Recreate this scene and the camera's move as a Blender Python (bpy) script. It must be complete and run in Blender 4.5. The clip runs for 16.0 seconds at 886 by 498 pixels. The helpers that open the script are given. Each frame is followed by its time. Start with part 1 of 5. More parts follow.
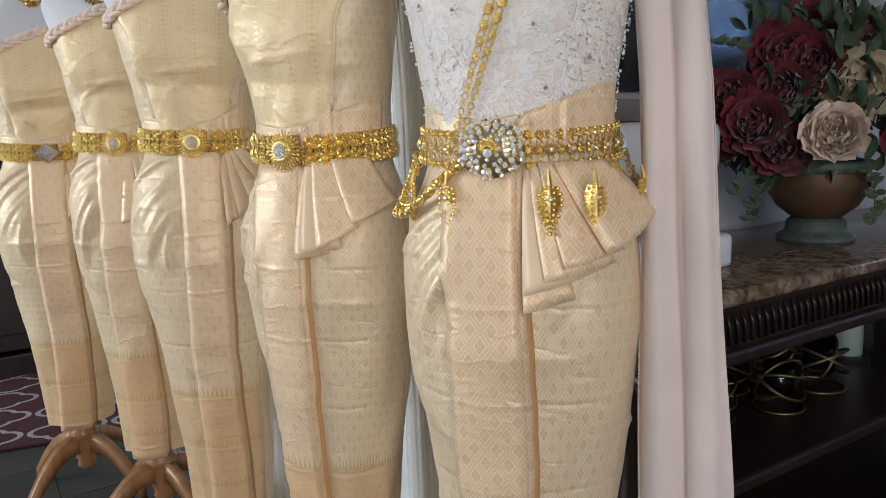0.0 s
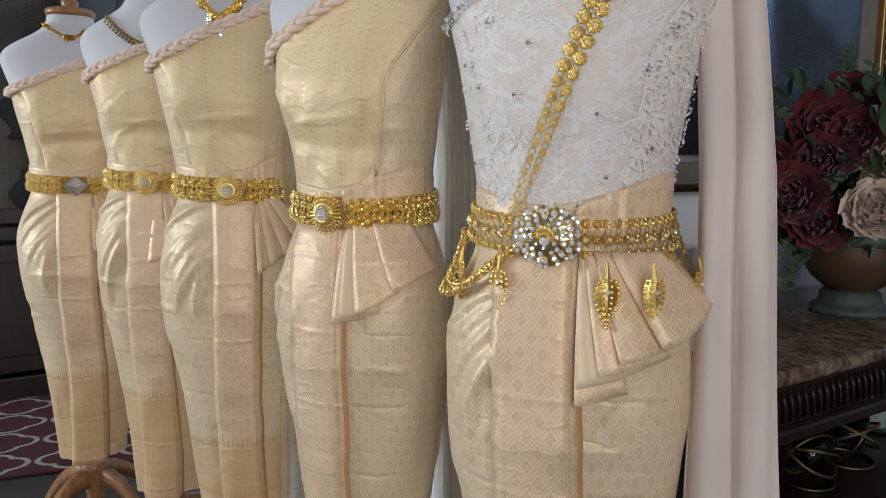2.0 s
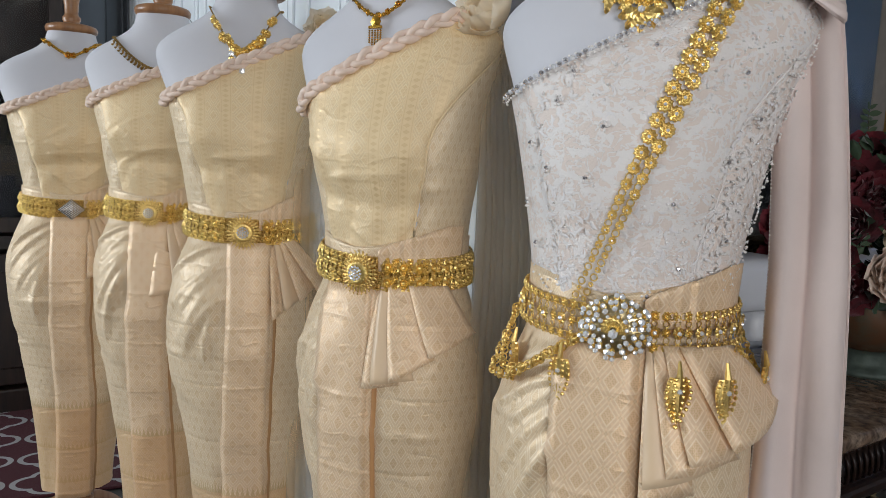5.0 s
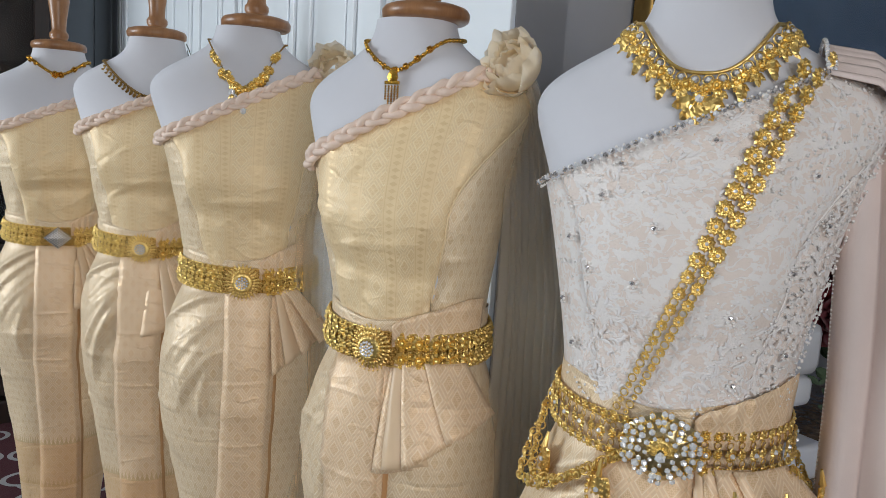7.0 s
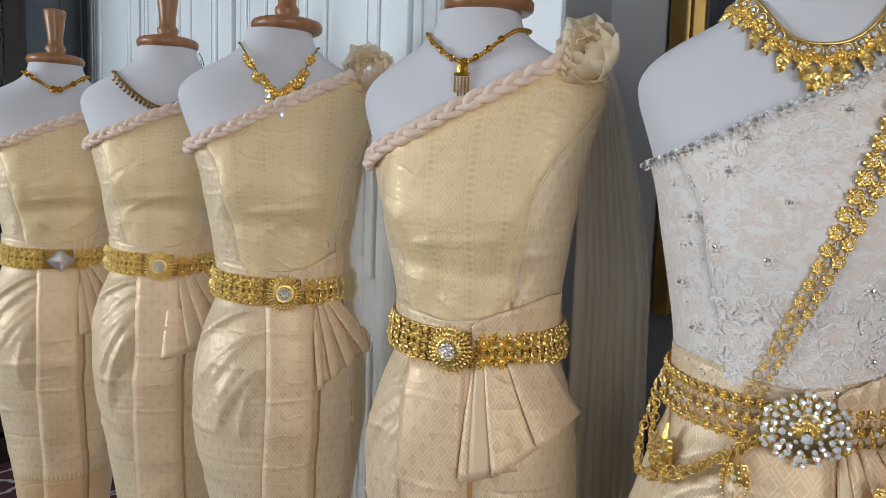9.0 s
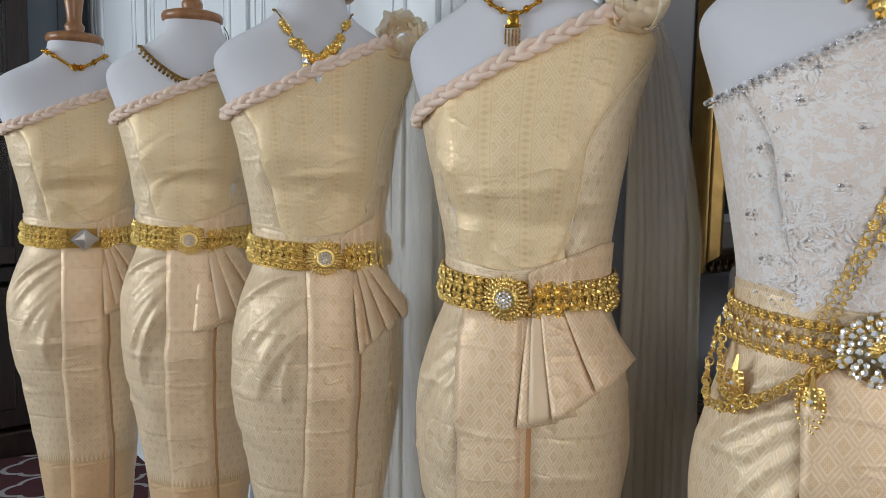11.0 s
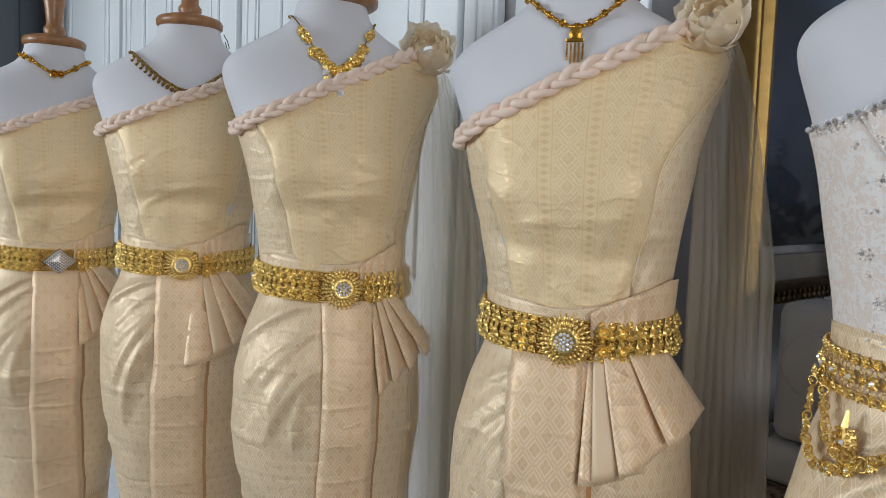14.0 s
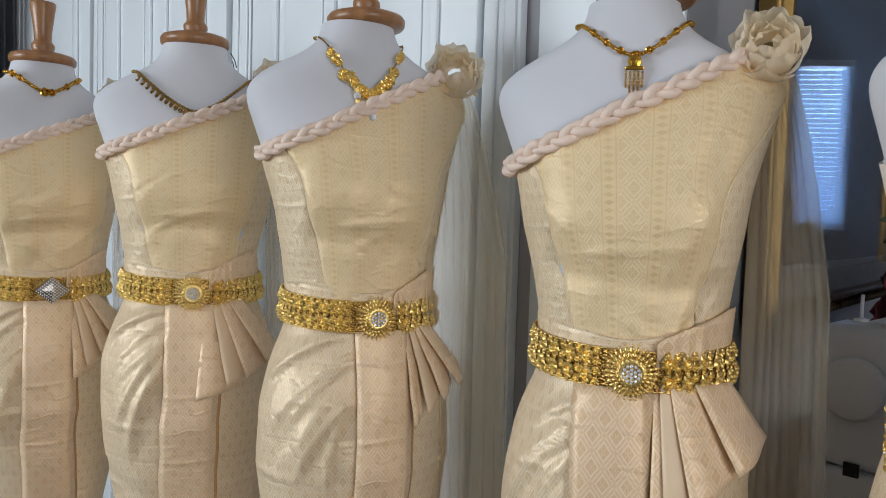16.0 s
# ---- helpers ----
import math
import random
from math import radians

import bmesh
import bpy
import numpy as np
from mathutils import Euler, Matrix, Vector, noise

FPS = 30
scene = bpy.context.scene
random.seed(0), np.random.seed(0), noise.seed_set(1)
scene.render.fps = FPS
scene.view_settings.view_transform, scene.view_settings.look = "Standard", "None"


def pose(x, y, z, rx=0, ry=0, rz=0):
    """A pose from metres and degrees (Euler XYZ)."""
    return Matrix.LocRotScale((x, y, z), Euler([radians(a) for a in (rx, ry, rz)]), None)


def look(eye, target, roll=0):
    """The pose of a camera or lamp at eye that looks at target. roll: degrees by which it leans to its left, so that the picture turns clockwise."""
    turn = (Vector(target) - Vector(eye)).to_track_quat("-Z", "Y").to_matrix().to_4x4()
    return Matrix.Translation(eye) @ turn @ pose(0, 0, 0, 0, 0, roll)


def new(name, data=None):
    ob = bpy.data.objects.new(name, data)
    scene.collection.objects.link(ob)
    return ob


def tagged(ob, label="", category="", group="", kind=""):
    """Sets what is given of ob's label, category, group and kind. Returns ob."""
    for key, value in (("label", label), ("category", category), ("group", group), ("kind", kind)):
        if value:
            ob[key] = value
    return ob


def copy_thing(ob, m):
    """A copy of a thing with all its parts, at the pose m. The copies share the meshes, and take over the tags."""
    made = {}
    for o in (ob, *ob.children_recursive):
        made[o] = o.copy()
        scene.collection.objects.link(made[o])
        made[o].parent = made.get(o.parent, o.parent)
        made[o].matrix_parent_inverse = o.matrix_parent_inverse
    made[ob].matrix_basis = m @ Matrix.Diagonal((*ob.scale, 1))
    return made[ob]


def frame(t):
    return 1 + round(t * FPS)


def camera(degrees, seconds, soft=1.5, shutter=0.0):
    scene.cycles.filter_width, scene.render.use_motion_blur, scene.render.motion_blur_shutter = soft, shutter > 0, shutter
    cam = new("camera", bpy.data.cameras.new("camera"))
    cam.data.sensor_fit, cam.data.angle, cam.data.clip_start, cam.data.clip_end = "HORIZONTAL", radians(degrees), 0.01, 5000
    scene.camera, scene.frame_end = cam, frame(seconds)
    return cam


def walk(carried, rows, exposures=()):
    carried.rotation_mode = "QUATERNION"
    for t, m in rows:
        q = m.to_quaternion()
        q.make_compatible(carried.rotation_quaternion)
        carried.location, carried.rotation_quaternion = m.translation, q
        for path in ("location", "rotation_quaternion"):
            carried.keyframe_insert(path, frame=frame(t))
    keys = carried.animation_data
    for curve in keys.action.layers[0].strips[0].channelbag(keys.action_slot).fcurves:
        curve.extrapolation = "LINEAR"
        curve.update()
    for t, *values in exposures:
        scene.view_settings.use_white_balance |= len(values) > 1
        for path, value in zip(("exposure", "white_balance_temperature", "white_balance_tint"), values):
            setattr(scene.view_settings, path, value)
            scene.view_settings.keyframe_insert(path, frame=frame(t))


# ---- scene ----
import functools

cam = camera(61.8, 16.0, soft=0.8)
METRES, EYE, TILT, LEAN, TURN = 1.1, 1.12, -9.0, 2.0, 0.0
ROWS = [
    (0.0, 0.0, 0.0, 0.0, 0.0, 0.0, -0.0),
    (0.5, -0.0171, 0.0058, 0.0194, 0.17, 0.52, -0.29),
    (1.0, -0.0315, 0.009, 0.0337, 0.26, 0.9, -0.85),
    (1.5, -0.0417, 0.0084, 0.0533, 0.43, 1.25, -1.62),
    (2.0, -0.0544, 0.0141, 0.0685, 0.38, 1.77, -2.49),
    (2.5, -0.0715, 0.023, 0.0811, -0.18, 2.23, -3.18),
    (3.0, -0.0917, 0.0313, 0.0936, -1.06, 2.41, -3.49),
    (3.5, -0.1153, 0.0327, 0.1018, -1.74, 2.48, -3.63),
    (4.0, -0.1347, 0.0294, 0.1178, -1.78, 2.48, -3.78),
    (6.5, -0.1929, 0.1147, 0.2374, -2.71, 1.46, -5.3),
    (7.0, -0.2098, 0.127, 0.2698, -3.0, 1.26, -5.2),
    (7.5, -0.2327, 0.1471, 0.2676, -3.64, 1.59, -5.11),
    (8.0, -0.2653, 0.1631, 0.2504, -4.54, 1.89, -4.68),
    (8.5, -0.3163, 0.1715, 0.238, -5.65, 2.53, -3.82),
    (9.0, -0.3673, 0.1782, 0.2249, -6.56, 3.28, -2.86),
    (11.5, -0.4732, 0.1868, 0.1441, -7.74, 3.5, -1.67),
    (12.0, -0.4992, 0.2131, 0.1434, -8.19, 3.79, -1.72),
    (12.5, -0.5252, 0.2356, 0.1521, -8.73, 4.17, -1.89),
    (13.0, -0.5474, 0.2626, 0.1627, -9.43, 4.53, -2.02),
    (13.5, -0.5549, 0.2911, 0.1663, -10.23, 4.84, -2.22),
    (14.0, -0.5563, 0.3038, 0.1728, -11.15, 5.18, -2.4),
    (14.5, -0.5707, 0.3116, 0.1834, -12.31, 5.48, -2.28),
    (15.0, -0.6063, 0.3239, 0.1913, -13.71, 5.77, -1.95),
    (15.5, -0.6463, 0.3384, 0.1959, -14.69, 5.94, -1.58),
    (16.0, -0.6851, 0.3573, 0.1955, -15.3, 6.13, -1.33),
]
walk(cam, [(t, pose(0, 0, EYE, TILT, LEAN, TURN) @ pose(METRES * x, METRES * y, METRES * z, 90 + pitch, roll, yaw)) for t, x, y, z, yaw, pitch, roll in ROWS],
     [(0, 0.22), (1, 0.10), (2.5, -0.01), (7, 0.02), (9, -0.03), (12, -0.11), (16, -0.03)])

# ---- world and light ----
world = bpy.data.worlds.new("world")
scene.world = world
world.use_nodes = True
wn = world.node_tree
sky = wn.nodes.new("ShaderNodeTexSky")
sky.sky_type, sky.sun_disc, sky.sun_elevation, sky.sun_rotation = "NISHITA", False, radians(40), radians(120)
wn.links.new(sky.outputs[0], wn.nodes["Background"].inputs[0])
wn.nodes["Background"].inputs[1].default_value = 0.12


def area_lamp(name, eye, target, w, h, power, colour):
    lamp = bpy.data.lights.new(name, "AREA")
    lamp.shape, lamp.size, lamp.size_y, lamp.energy, lamp.color = "RECTANGLE", w, h, power, colour
    ob = new(name, lamp)
    ob.matrix_world = look(eye, target)
    return tagged(ob, "daylight entering through the window opening", "light", kind="structure")


area_lamp("window_light", (-5.56, 0.9, 1.85), (0, 0.9, 1.7), 2.2, 1.25, 150, (0.86, 0.93, 1.0))
area_lamp("window_light", (0.6, -3.04, 1.67), (0.6, 1.5, 1.4), 2.6, 1.6, 64, (0.98, 0.98, 1.0))


# ---- materials ----
class Mat:
    """A node material with short ways to add nodes."""
    def __init__(self, name, rough=0.5, metal=0.0, base=(0.5, 0.5, 0.5)):
        self.m = bpy.data.materials.new(name)
        self.m.use_nodes = True
        self.t = self.m.node_tree
        self.b = self.t.nodes["Principled BSDF"]
        self.b.inputs["Roughness"].default_value = rough
        self.b.inputs["Metallic"].default_value = metal
        self.b.inputs["Base Color"].default_value = (*base, 1)

    def node(self, kind, **kw):
        n = self.t.nodes.new(kind)
        for k, v in kw.items():
            n.inputs[k].default_value = v
        return n

    def link(self, a, b):
        self.t.links.new(a, b)

    def coord(self, which="Object", scale=(1, 1, 1), rot=(0, 0, 0)):
        c = self.t.nodes.new("ShaderNodeTexCoord")
        mp = self.t.nodes.new("ShaderNodeMapping")
        mp.inputs["Scale"].default_value = scale
        mp.inputs["Rotation"].default_value = rot
        self.link(c.outputs[which], mp.inputs[0])
        return mp.outputs[0]

    def noise(self, scale, detail=4, rough=0.55, vec=None):
        n = self.t.nodes.new("ShaderNodeTexNoise")
        n.inputs["Scale"].default_value, n.inputs["Detail"].default_value, n.inputs["Roughness"].default_value = scale, detail, rough
        if vec is not None:
            self.link(vec, n.inputs["Vector"])
        return n.outputs[0]

    def ramp(self, fac, stops):
        r = self.t.nodes.new("ShaderNodeValToRGB")
        while len(r.color_ramp.elements) < len(stops):
            r.color_ramp.elements.new(0.5)
        for e, (p, c) in zip(r.color_ramp.elements, stops):
            e.position, e.color = p, (*c, 1)
        self.link(fac, r.inputs[0])
        return r.outputs[0]

    def math(self, op, a, b=None, c=None):
        n = self.t.nodes.new("ShaderNodeMath")
        n.operation = op
        for k, v in enumerate((a, b, c)):
            if v is None:
                continue
            if isinstance(v, (int, float)):
                n.inputs[k].default_value = v
            else:
                self.link(v, n.inputs[k])
        return n.outputs[0]

    def mix(self, fac, a, b):
        n = self.t.nodes.new("ShaderNodeMix")
        n.data_type = "RGBA"
        for s, v in ((n.inputs[0], fac), (n.inputs[6], a), (n.inputs[7], b)):
            if isinstance(v, (int, float)):
                s.default_value = v
            elif isinstance(v, tuple):
                s.default_value = (*v, 1)
            else:
                self.link(v, s)
        return n.outputs[2]

    def col(self, out):
        self.link(out, self.b.inputs["Base Color"])
        return self

    def bump(self, height, strength=0.3, dist=0.002):
        n = self.t.nodes.new("ShaderNodeBump")
        n.inputs["Strength"].default_value, n.inputs["Distance"].default_value = strength, dist
        self.link(height, n.inputs["Height"])
        self.link(n.outputs[0], self.b.inputs["Normal"])
        return self

    def set(self, **kw):
        for k, v in kw.items():
            self.b.inputs[k.replace("_", " ")].default_value = v
        return self


def plain(name, base, rough=0.5, metal=0.0, var=0.12, scale=8.0, bump=0.15, fine=220.0):
    m = Mat(name, rough, metal)
    v = m.coord()
    a = m.noise(scale, 5, 0.6, v)
    lo, hi = tuple(c * (1 - var) for c in base), tuple(min(1, c * (1 + var)) for c in base)
    m.col(m.ramp(a, [(0.3, lo), (0.7, hi)]))
    if bump:
        m.bump(m.noise(fine, 3, 0.5, v), bump, 0.001)
    return m


def brocade(name, ground, line, motif, cell=0.046, gloss=0.48, stripes=False, strength=0.5, metal=0.12):
    """Silk with a pale woven lattice and a gold thread flower in each diamond; UVs are metres of cloth."""
    m = Mat(name, gloss)
    uv = m.coord("UV")
    sep = m.t.nodes.new("ShaderNodeSeparateXYZ")
    m.link(uv, sep.inputs[0])
    x, y = sep.outputs[0], sep.outputs[1]
    a = m.math("MULTIPLY", m.math("ADD", m.math("MULTIPLY", x, 1.7), y), 1 / cell)
    b = m.math("MULTIPLY", m.math("SUBTRACT", m.math("MULTIPLY", x, 1.7), y), 1 / cell)
    fa = m.math("ABSOLUTE", m.math("SUBTRACT", m.math("FRACT", a), 0.5))
    fb = m.math("ABSOLUTE", m.math("SUBTRACT", m.math("FRACT", b), 0.5))
    r, q = m.math("MAXIMUM", fa, fb), m.math("MINIMUM", fa, fb)

    def within(v, lo, hi):
        return m.math("MULTIPLY", m.math("GREATER_THAN", v, lo), m.math("LESS_THAN", v, hi))

    weave = m.noise(1100, 2, 0.6, uv)
    # the flower: thread blocks round a pale eye, four-fold
    blocks = m.math("GREATER_THAN", m.math("MULTIPLY", m.math("SINE", m.math("MULTIPLY_ADD", fa, 52.0, 1.2)), m.math("SINE", m.math("MULTIPLY_ADD", fb, 52.0, 1.2))), -0.05)
    flower = m.math("MULTIPLY", within(r, 0.035, 0.245), m.math("MULTIPLY", blocks, m.math("GREATER_THAN", q, 0.020)))
    small = m.math("MULTIPLY", m.math("GREATER_THAN", q, 0.415), m.math("LESS_THAN", q, 0.485))
    flower = m.math("MAXIMUM", flower, m.math("MULTIPLY", small, 0.7))
    # pale ribs round the flower, and leaves lying along them
    lines = m.math("MAXIMUM", within(r, 0.285, 0.325), m.math("MULTIPLY", within(r, 0.47, 0.51), 0.55))
    leaf = m.math("MULTIPLY", within(r, 0.345, 0.455), within(q, 0.05, 0.33))
    if stripes:
        u = m.math("FRACT", m.math("MULTIPLY", x, 1 / 0.044))
        du = m.math("ABSOLUTE", m.math("SUBTRACT", u, 0.5))
        band = m.math("LESS_THAN", du, 0.22)
        dots = m.math("LESS_THAN", m.math("ADD", m.math("ABSOLUTE", m.math("SUBTRACT", m.math("FRACT", m.math("MULTIPLY", y, 1 / 0.010)), 0.5)), m.math("MULTIPLY", du, 3.0)), 0.36)
        rail = within(du, 0.15, 0.18)
        keep = m.math("SUBTRACT", 1.0, band)
        flower = m.math("ADD", m.math("MULTIPLY", flower, keep), m.math("MULTIPLY", m.math("MAXIMUM", dots, m.math("MULTIPLY", rail, 0.8)), band))
        lines = m.math("MULTIPLY", lines, keep)
        leaf = m.math("MULTIPLY", leaf, keep)
    thread = m.math("MULTIPLY_ADD", weave, 0.9, 0.1)
    soft = m.noise(5, 4, 0.6, uv)
    g = m.ramp(soft, [(0.25, tuple(c * 0.94 for c in ground)), (0.75, tuple(min(1, c * 1.05) for c in ground))])
    c = m.mix(m.math("MULTIPLY", lines, thread), g, line)
    c = m.mix(m.math("MULTIPLY", leaf, 0.28), c, tuple(v * k for v, k in zip(ground, (0.80, 0.80, 0.84))))
    c = m.mix(m.math("MULTIPLY", flower, m.math("MULTIPLY", thread, 1.5 * strength)), c, motif)
    if not stripes:
        # woven border towards the hem: plain deeper silk between rows of small teeth, darkened further for the shade
        # low on the skirt
        low = m.math("LESS_THAN", y, -0.575)
        tooth = m.math("ABSOLUTE", m.math("SUBTRACT", m.math("FRACT", m.math("MULTIPLY", x, 1 / 0.0085)), 0.5))
        for z0 in (-0.575, -0.70, -0.80):
            up = m.math("MULTIPLY", m.math("SUBTRACT", y, z0), 1 / 0.022)
            row = m.math("MULTIPLY", m.math("GREATER_THAN", up, 0.0), m.math("LESS_THAN", m.math("ADD", up, m.math("MULTIPLY", tooth, 2.0)), 1.0))
            c = m.mix(m.math("MULTIPLY", row, 0.6), c, motif)
        c = m.mix(m.math("MULTIPLY", low, 0.55), c, tuple(a * b for a, b in zip(ground, (0.86, 0.68, 0.48))))
    m.col(c)
    m.link(m.math("MULTIPLY_ADD", flower, -0.08, m.math("MULTIPLY_ADD", lines, -0.08, gloss)), m.b.inputs["Roughness"])
    m.link(m.math("MULTIPLY_ADD", flower, 0.15, metal), m.b.inputs["Metallic"])
    m.set(Sheen_Weight=0.12, Sheen_Roughness=0.4, Specular_IOR_Level=0.5)
    crinkle = m.noise(30, 4, 0.55, m.coord("UV", (1.0, 2.0, 1)))
    pattern = m.math("ADD", m.math("ADD", m.math("MULTIPLY", lines, 0.5), m.math("MULTIPLY", flower, 0.6)), m.math("MULTIPLY", weave, 0.35))
    # sharp wandering creases, and the level ridges where the cloth lay folded
    slack = m.noise(8, 3, 0.5, m.coord("UV", (1.0, 1.7, 1)))
    crease = m.math("MAXIMUM", 0.0, m.math("SUBTRACT", 1.0, m.math("MULTIPLY", m.math("ABSOLUTE", m.math("SUBTRACT", slack, 0.5)), 22.0)))
    relief = m.math("ADD", m.math("MULTIPLY", crinkle, 0.30), m.math("MULTIPLY", m.math("MULTIPLY", crease, crinkle), 0.5))
    if not stripes:
        level = m.math("ABSOLUTE", m.math("SUBTRACT", m.math("FRACT", m.math("MULTIPLY", m.math("MULTIPLY_ADD", slack, 0.02, y), 1 / 0.127)), 0.5))
        ridge = m.math("MAXIMUM", 0.0, m.math("SUBTRACT", 1.0, m.math("MULTIPLY", level, 20.0)))
        relief = m.math("ADD", relief, m.math("MULTIPLY", m.math("MULTIPLY", ridge, slack), 0.7))
    m.bump(m.math("ADD", m.math("MULTIPLY", pattern, 0.07), relief), 0.55, 0.0045)
    return m


SILK = brocade("cream_gold_brocade", (0.84, 0.645, 0.415), (0.99, 0.90, 0.74), (0.58, 0.39, 0.17), cell=0.041, strength=0.55)
SILK_PEACH = brocade("peach_brocade", (0.88, 0.63, 0.395), (0.99, 0.85, 0.66), (0.62, 0.39, 0.16), cell=0.041, strength=0.52)
SILK_BODICE = brocade("gold_brocade_bodice", (0.90, 0.685, 0.40), (0.98, 0.84, 0.58), (0.68, 0.46, 0.20), cell=0.036, stripes=True, strength=0.36, gloss=0.52, metal=0.07)
SILK_SIDE = brocade("gold_brocade_side", (0.82, 0.64, 0.41), (0.98, 0.91, 0.76), (0.54, 0.36, 0.15), cell=0.034, strength=0.55, gloss=0.52, metal=0.07)
SILK_PLAIN = plain("peach_silk_lining", (0.84, 0.62, 0.40), 0.42, 0.0, 0.06, 6, 0.1, 500)
EDGE = plain("orange_silk_edge", (0.62, 0.33, 0.14), 0.45, 0.0, 0.1, 12, 0.1, 500)
BRAID = plain("blush_chiffon_braid", (0.89, 0.70, 0.58), 0.6, 0.0, 0.07, 20, 0.3, 400)
FORM = plain("white_jersey_form", (0.66, 0.66, 0.70), 0.75, 0.0, 0.03, 6, 0.12, 700)
GOLD = plain("polished_gold", (0.95, 0.63, 0.22), 0.38, 1.0, 0.2, 60, 0.5, 350)
GOLD_PALE = plain("pale_gold", (0.62, 0.50, 0.28), 0.30, 1.0, 0.2, 80, 0.4, 300)
GOLD_DEEP = plain("deep_gold", (0.60, 0.33, 0.05), 0.26, 1.0, 0.2, 60, 0.4, 350)
GOLD_OLD = plain("antique_gold", (0.36, 0.22, 0.07), 0.35, 1.0, 0.25, 60, 0.4, 350)
CRYSTAL = plain("cut_crystal", (0.93, 0.94, 0.98), 0.06, 0.35, 0.06, 400, 0.0)
SILVER = plain("dark_silver", (0.42, 0.38, 0.34), 0.25, 1.0, 0.2, 200, 0.3, 600)
PEARL = plain("pearl", (0.88, 0.84, 0.81), 0.3, 0.0, 0.06, 200, 0.0)
WHITE_PAINT = plain("white_door_paint", (0.82, 0.87, 0.91), 0.42, 0.0, 0.03, 2, 0.1, 160)
GREY_WALL = plain("grey_wall_paint", (0.40, 0.40, 0.42), 0.8, 0.0, 0.05, 2, 0.2, 260)
CEIL = plain("ceiling_white", (0.50, 0.50, 0.49), 0.85, 0.0, 0.03, 2, 0.1, 200)
GREY_DOOR = plain("grey_door_paint", (0.11, 0.13, 0.15), 0.45, 0.0, 0.05, 3, 0.1, 160)
IRON = plain("dark_iron", (0.05, 0.05, 0.05), 0.4, 0.8, 0.2, 40, 0.2)
BRASS = plain("aged_brass", (0.20, 0.15, 0.08), 0.42, 1.0, 0.25, 50, 0.3)
SEW = plain("white_plastic", (0.66, 0.66, 0.68), 0.3, 0.0, 0.03, 5, 0.0)
BLACK = plain("black_plastic", (0.015, 0.015, 0.017), 0.3, 0.0, 0.1, 9, 0.0)


def wood(name, dark, light, rough=0.35, scale=(14, 14, 1.6), bump=0.2):
    m = Mat(name, rough)
    v = m.coord("Object", scale)
    w = m.noise(3.0, 8, 0.65, v)
    m.col(m.ramp(w, [(0.32, dark), (0.5, tuple((a + b) / 2 for a, b in zip(dark, light))), (0.68, light)]))
    m.bump(w, bump, 0.0008)
    return m


MAPLE = wood("oiled_maple", (0.25, 0.11, 0.045), (0.42, 0.21, 0.09))
DARK_WOOD = wood("dark_mahogany", (0.009, 0.005, 0.004), (0.030, 0.014, 0.009), 0.38)


# ---- small mesh tools ----
def part(name, bm, material, parent, label="", smooth=True, kind=""):
    me = bpy.data.meshes.new(name)
    bm.to_mesh(me)
    bm.free()
    for mm in (material if isinstance(material, (list, tuple)) else [material]):
        me.materials.append(mm.m)
    if smooth:
        me.shade_smooth()
    ob = new(name, me)
    if parent is not None:
        ob.parent = parent
    return tagged(ob, label, kind=kind)


def share(ob, name, m, parent):
    c = new(name, ob.data)
    c.parent = parent
    c.matrix_basis = m
    return c


def empty(name, m, label, category, group="", kind=""):
    ob = new(name)
    ob.empty_display_size = 0.05
    ob.matrix_world = m
    return tagged(ob, label, category, group, kind)


def box(bm, x0, x1, y0, y1, z0, z1, bevel=0.0, m=None, mat=0):
    r = bmesh.ops.create_cube(bm, size=1.0)
    vs = r["verts"]
    for v in vs:
        v.co = Vector(((x0 + x1) / 2 + v.co.x * (x1 - x0), (y0 + y1) / 2 + v.co.y * (y1 - y0), (z0 + z1) / 2 + v.co.z * (z1 - z0)))
    fs = {f for v in vs for f in v.link_faces}
    for f in fs:
        f.material_index = mat
    if bevel:
        es = list({e for v in vs for e in v.link_edges})
        g = bmesh.ops.bevel(bm, geom=es, offset=bevel, segments=2, affect="EDGES", profile=0.5)
        vs = list({v for f in g["faces"] for v in f.verts} | {v for v in vs if v.is_valid})
        for f in g["faces"]:
            f.material_index = mat
    if m is not None:
        for v in vs:
            v.co = m @ v.co
    return vs


def lathe(bm, prof, n=24, m=None, mat=0, cap=True):
    rings = []
    for r, z in prof:
        rings.append([bm.verts.new((m @ Vector((r * math.cos(2 * math.pi * i / n), r * math.sin(2 * math.pi * i / n), z))) if m is not None
                                   else (r * math.cos(2 * math.pi * i / n), r * math.sin(2 * math.pi * i / n), z)) for i in range(n)])
    for a, b in zip(rings, rings[1:]):
        for i in range(n):
            f = bm.faces.new((a[i], a[(i + 1) % n], b[(i + 1) % n], b[i]))
            f.material_index = mat
    if cap:
        for ring, flip in ((rings[0], True), (rings[-1], False)):
            f = bm.faces.new(ring[::-1] if flip else ring)
            f.material_index = mat
    return rings


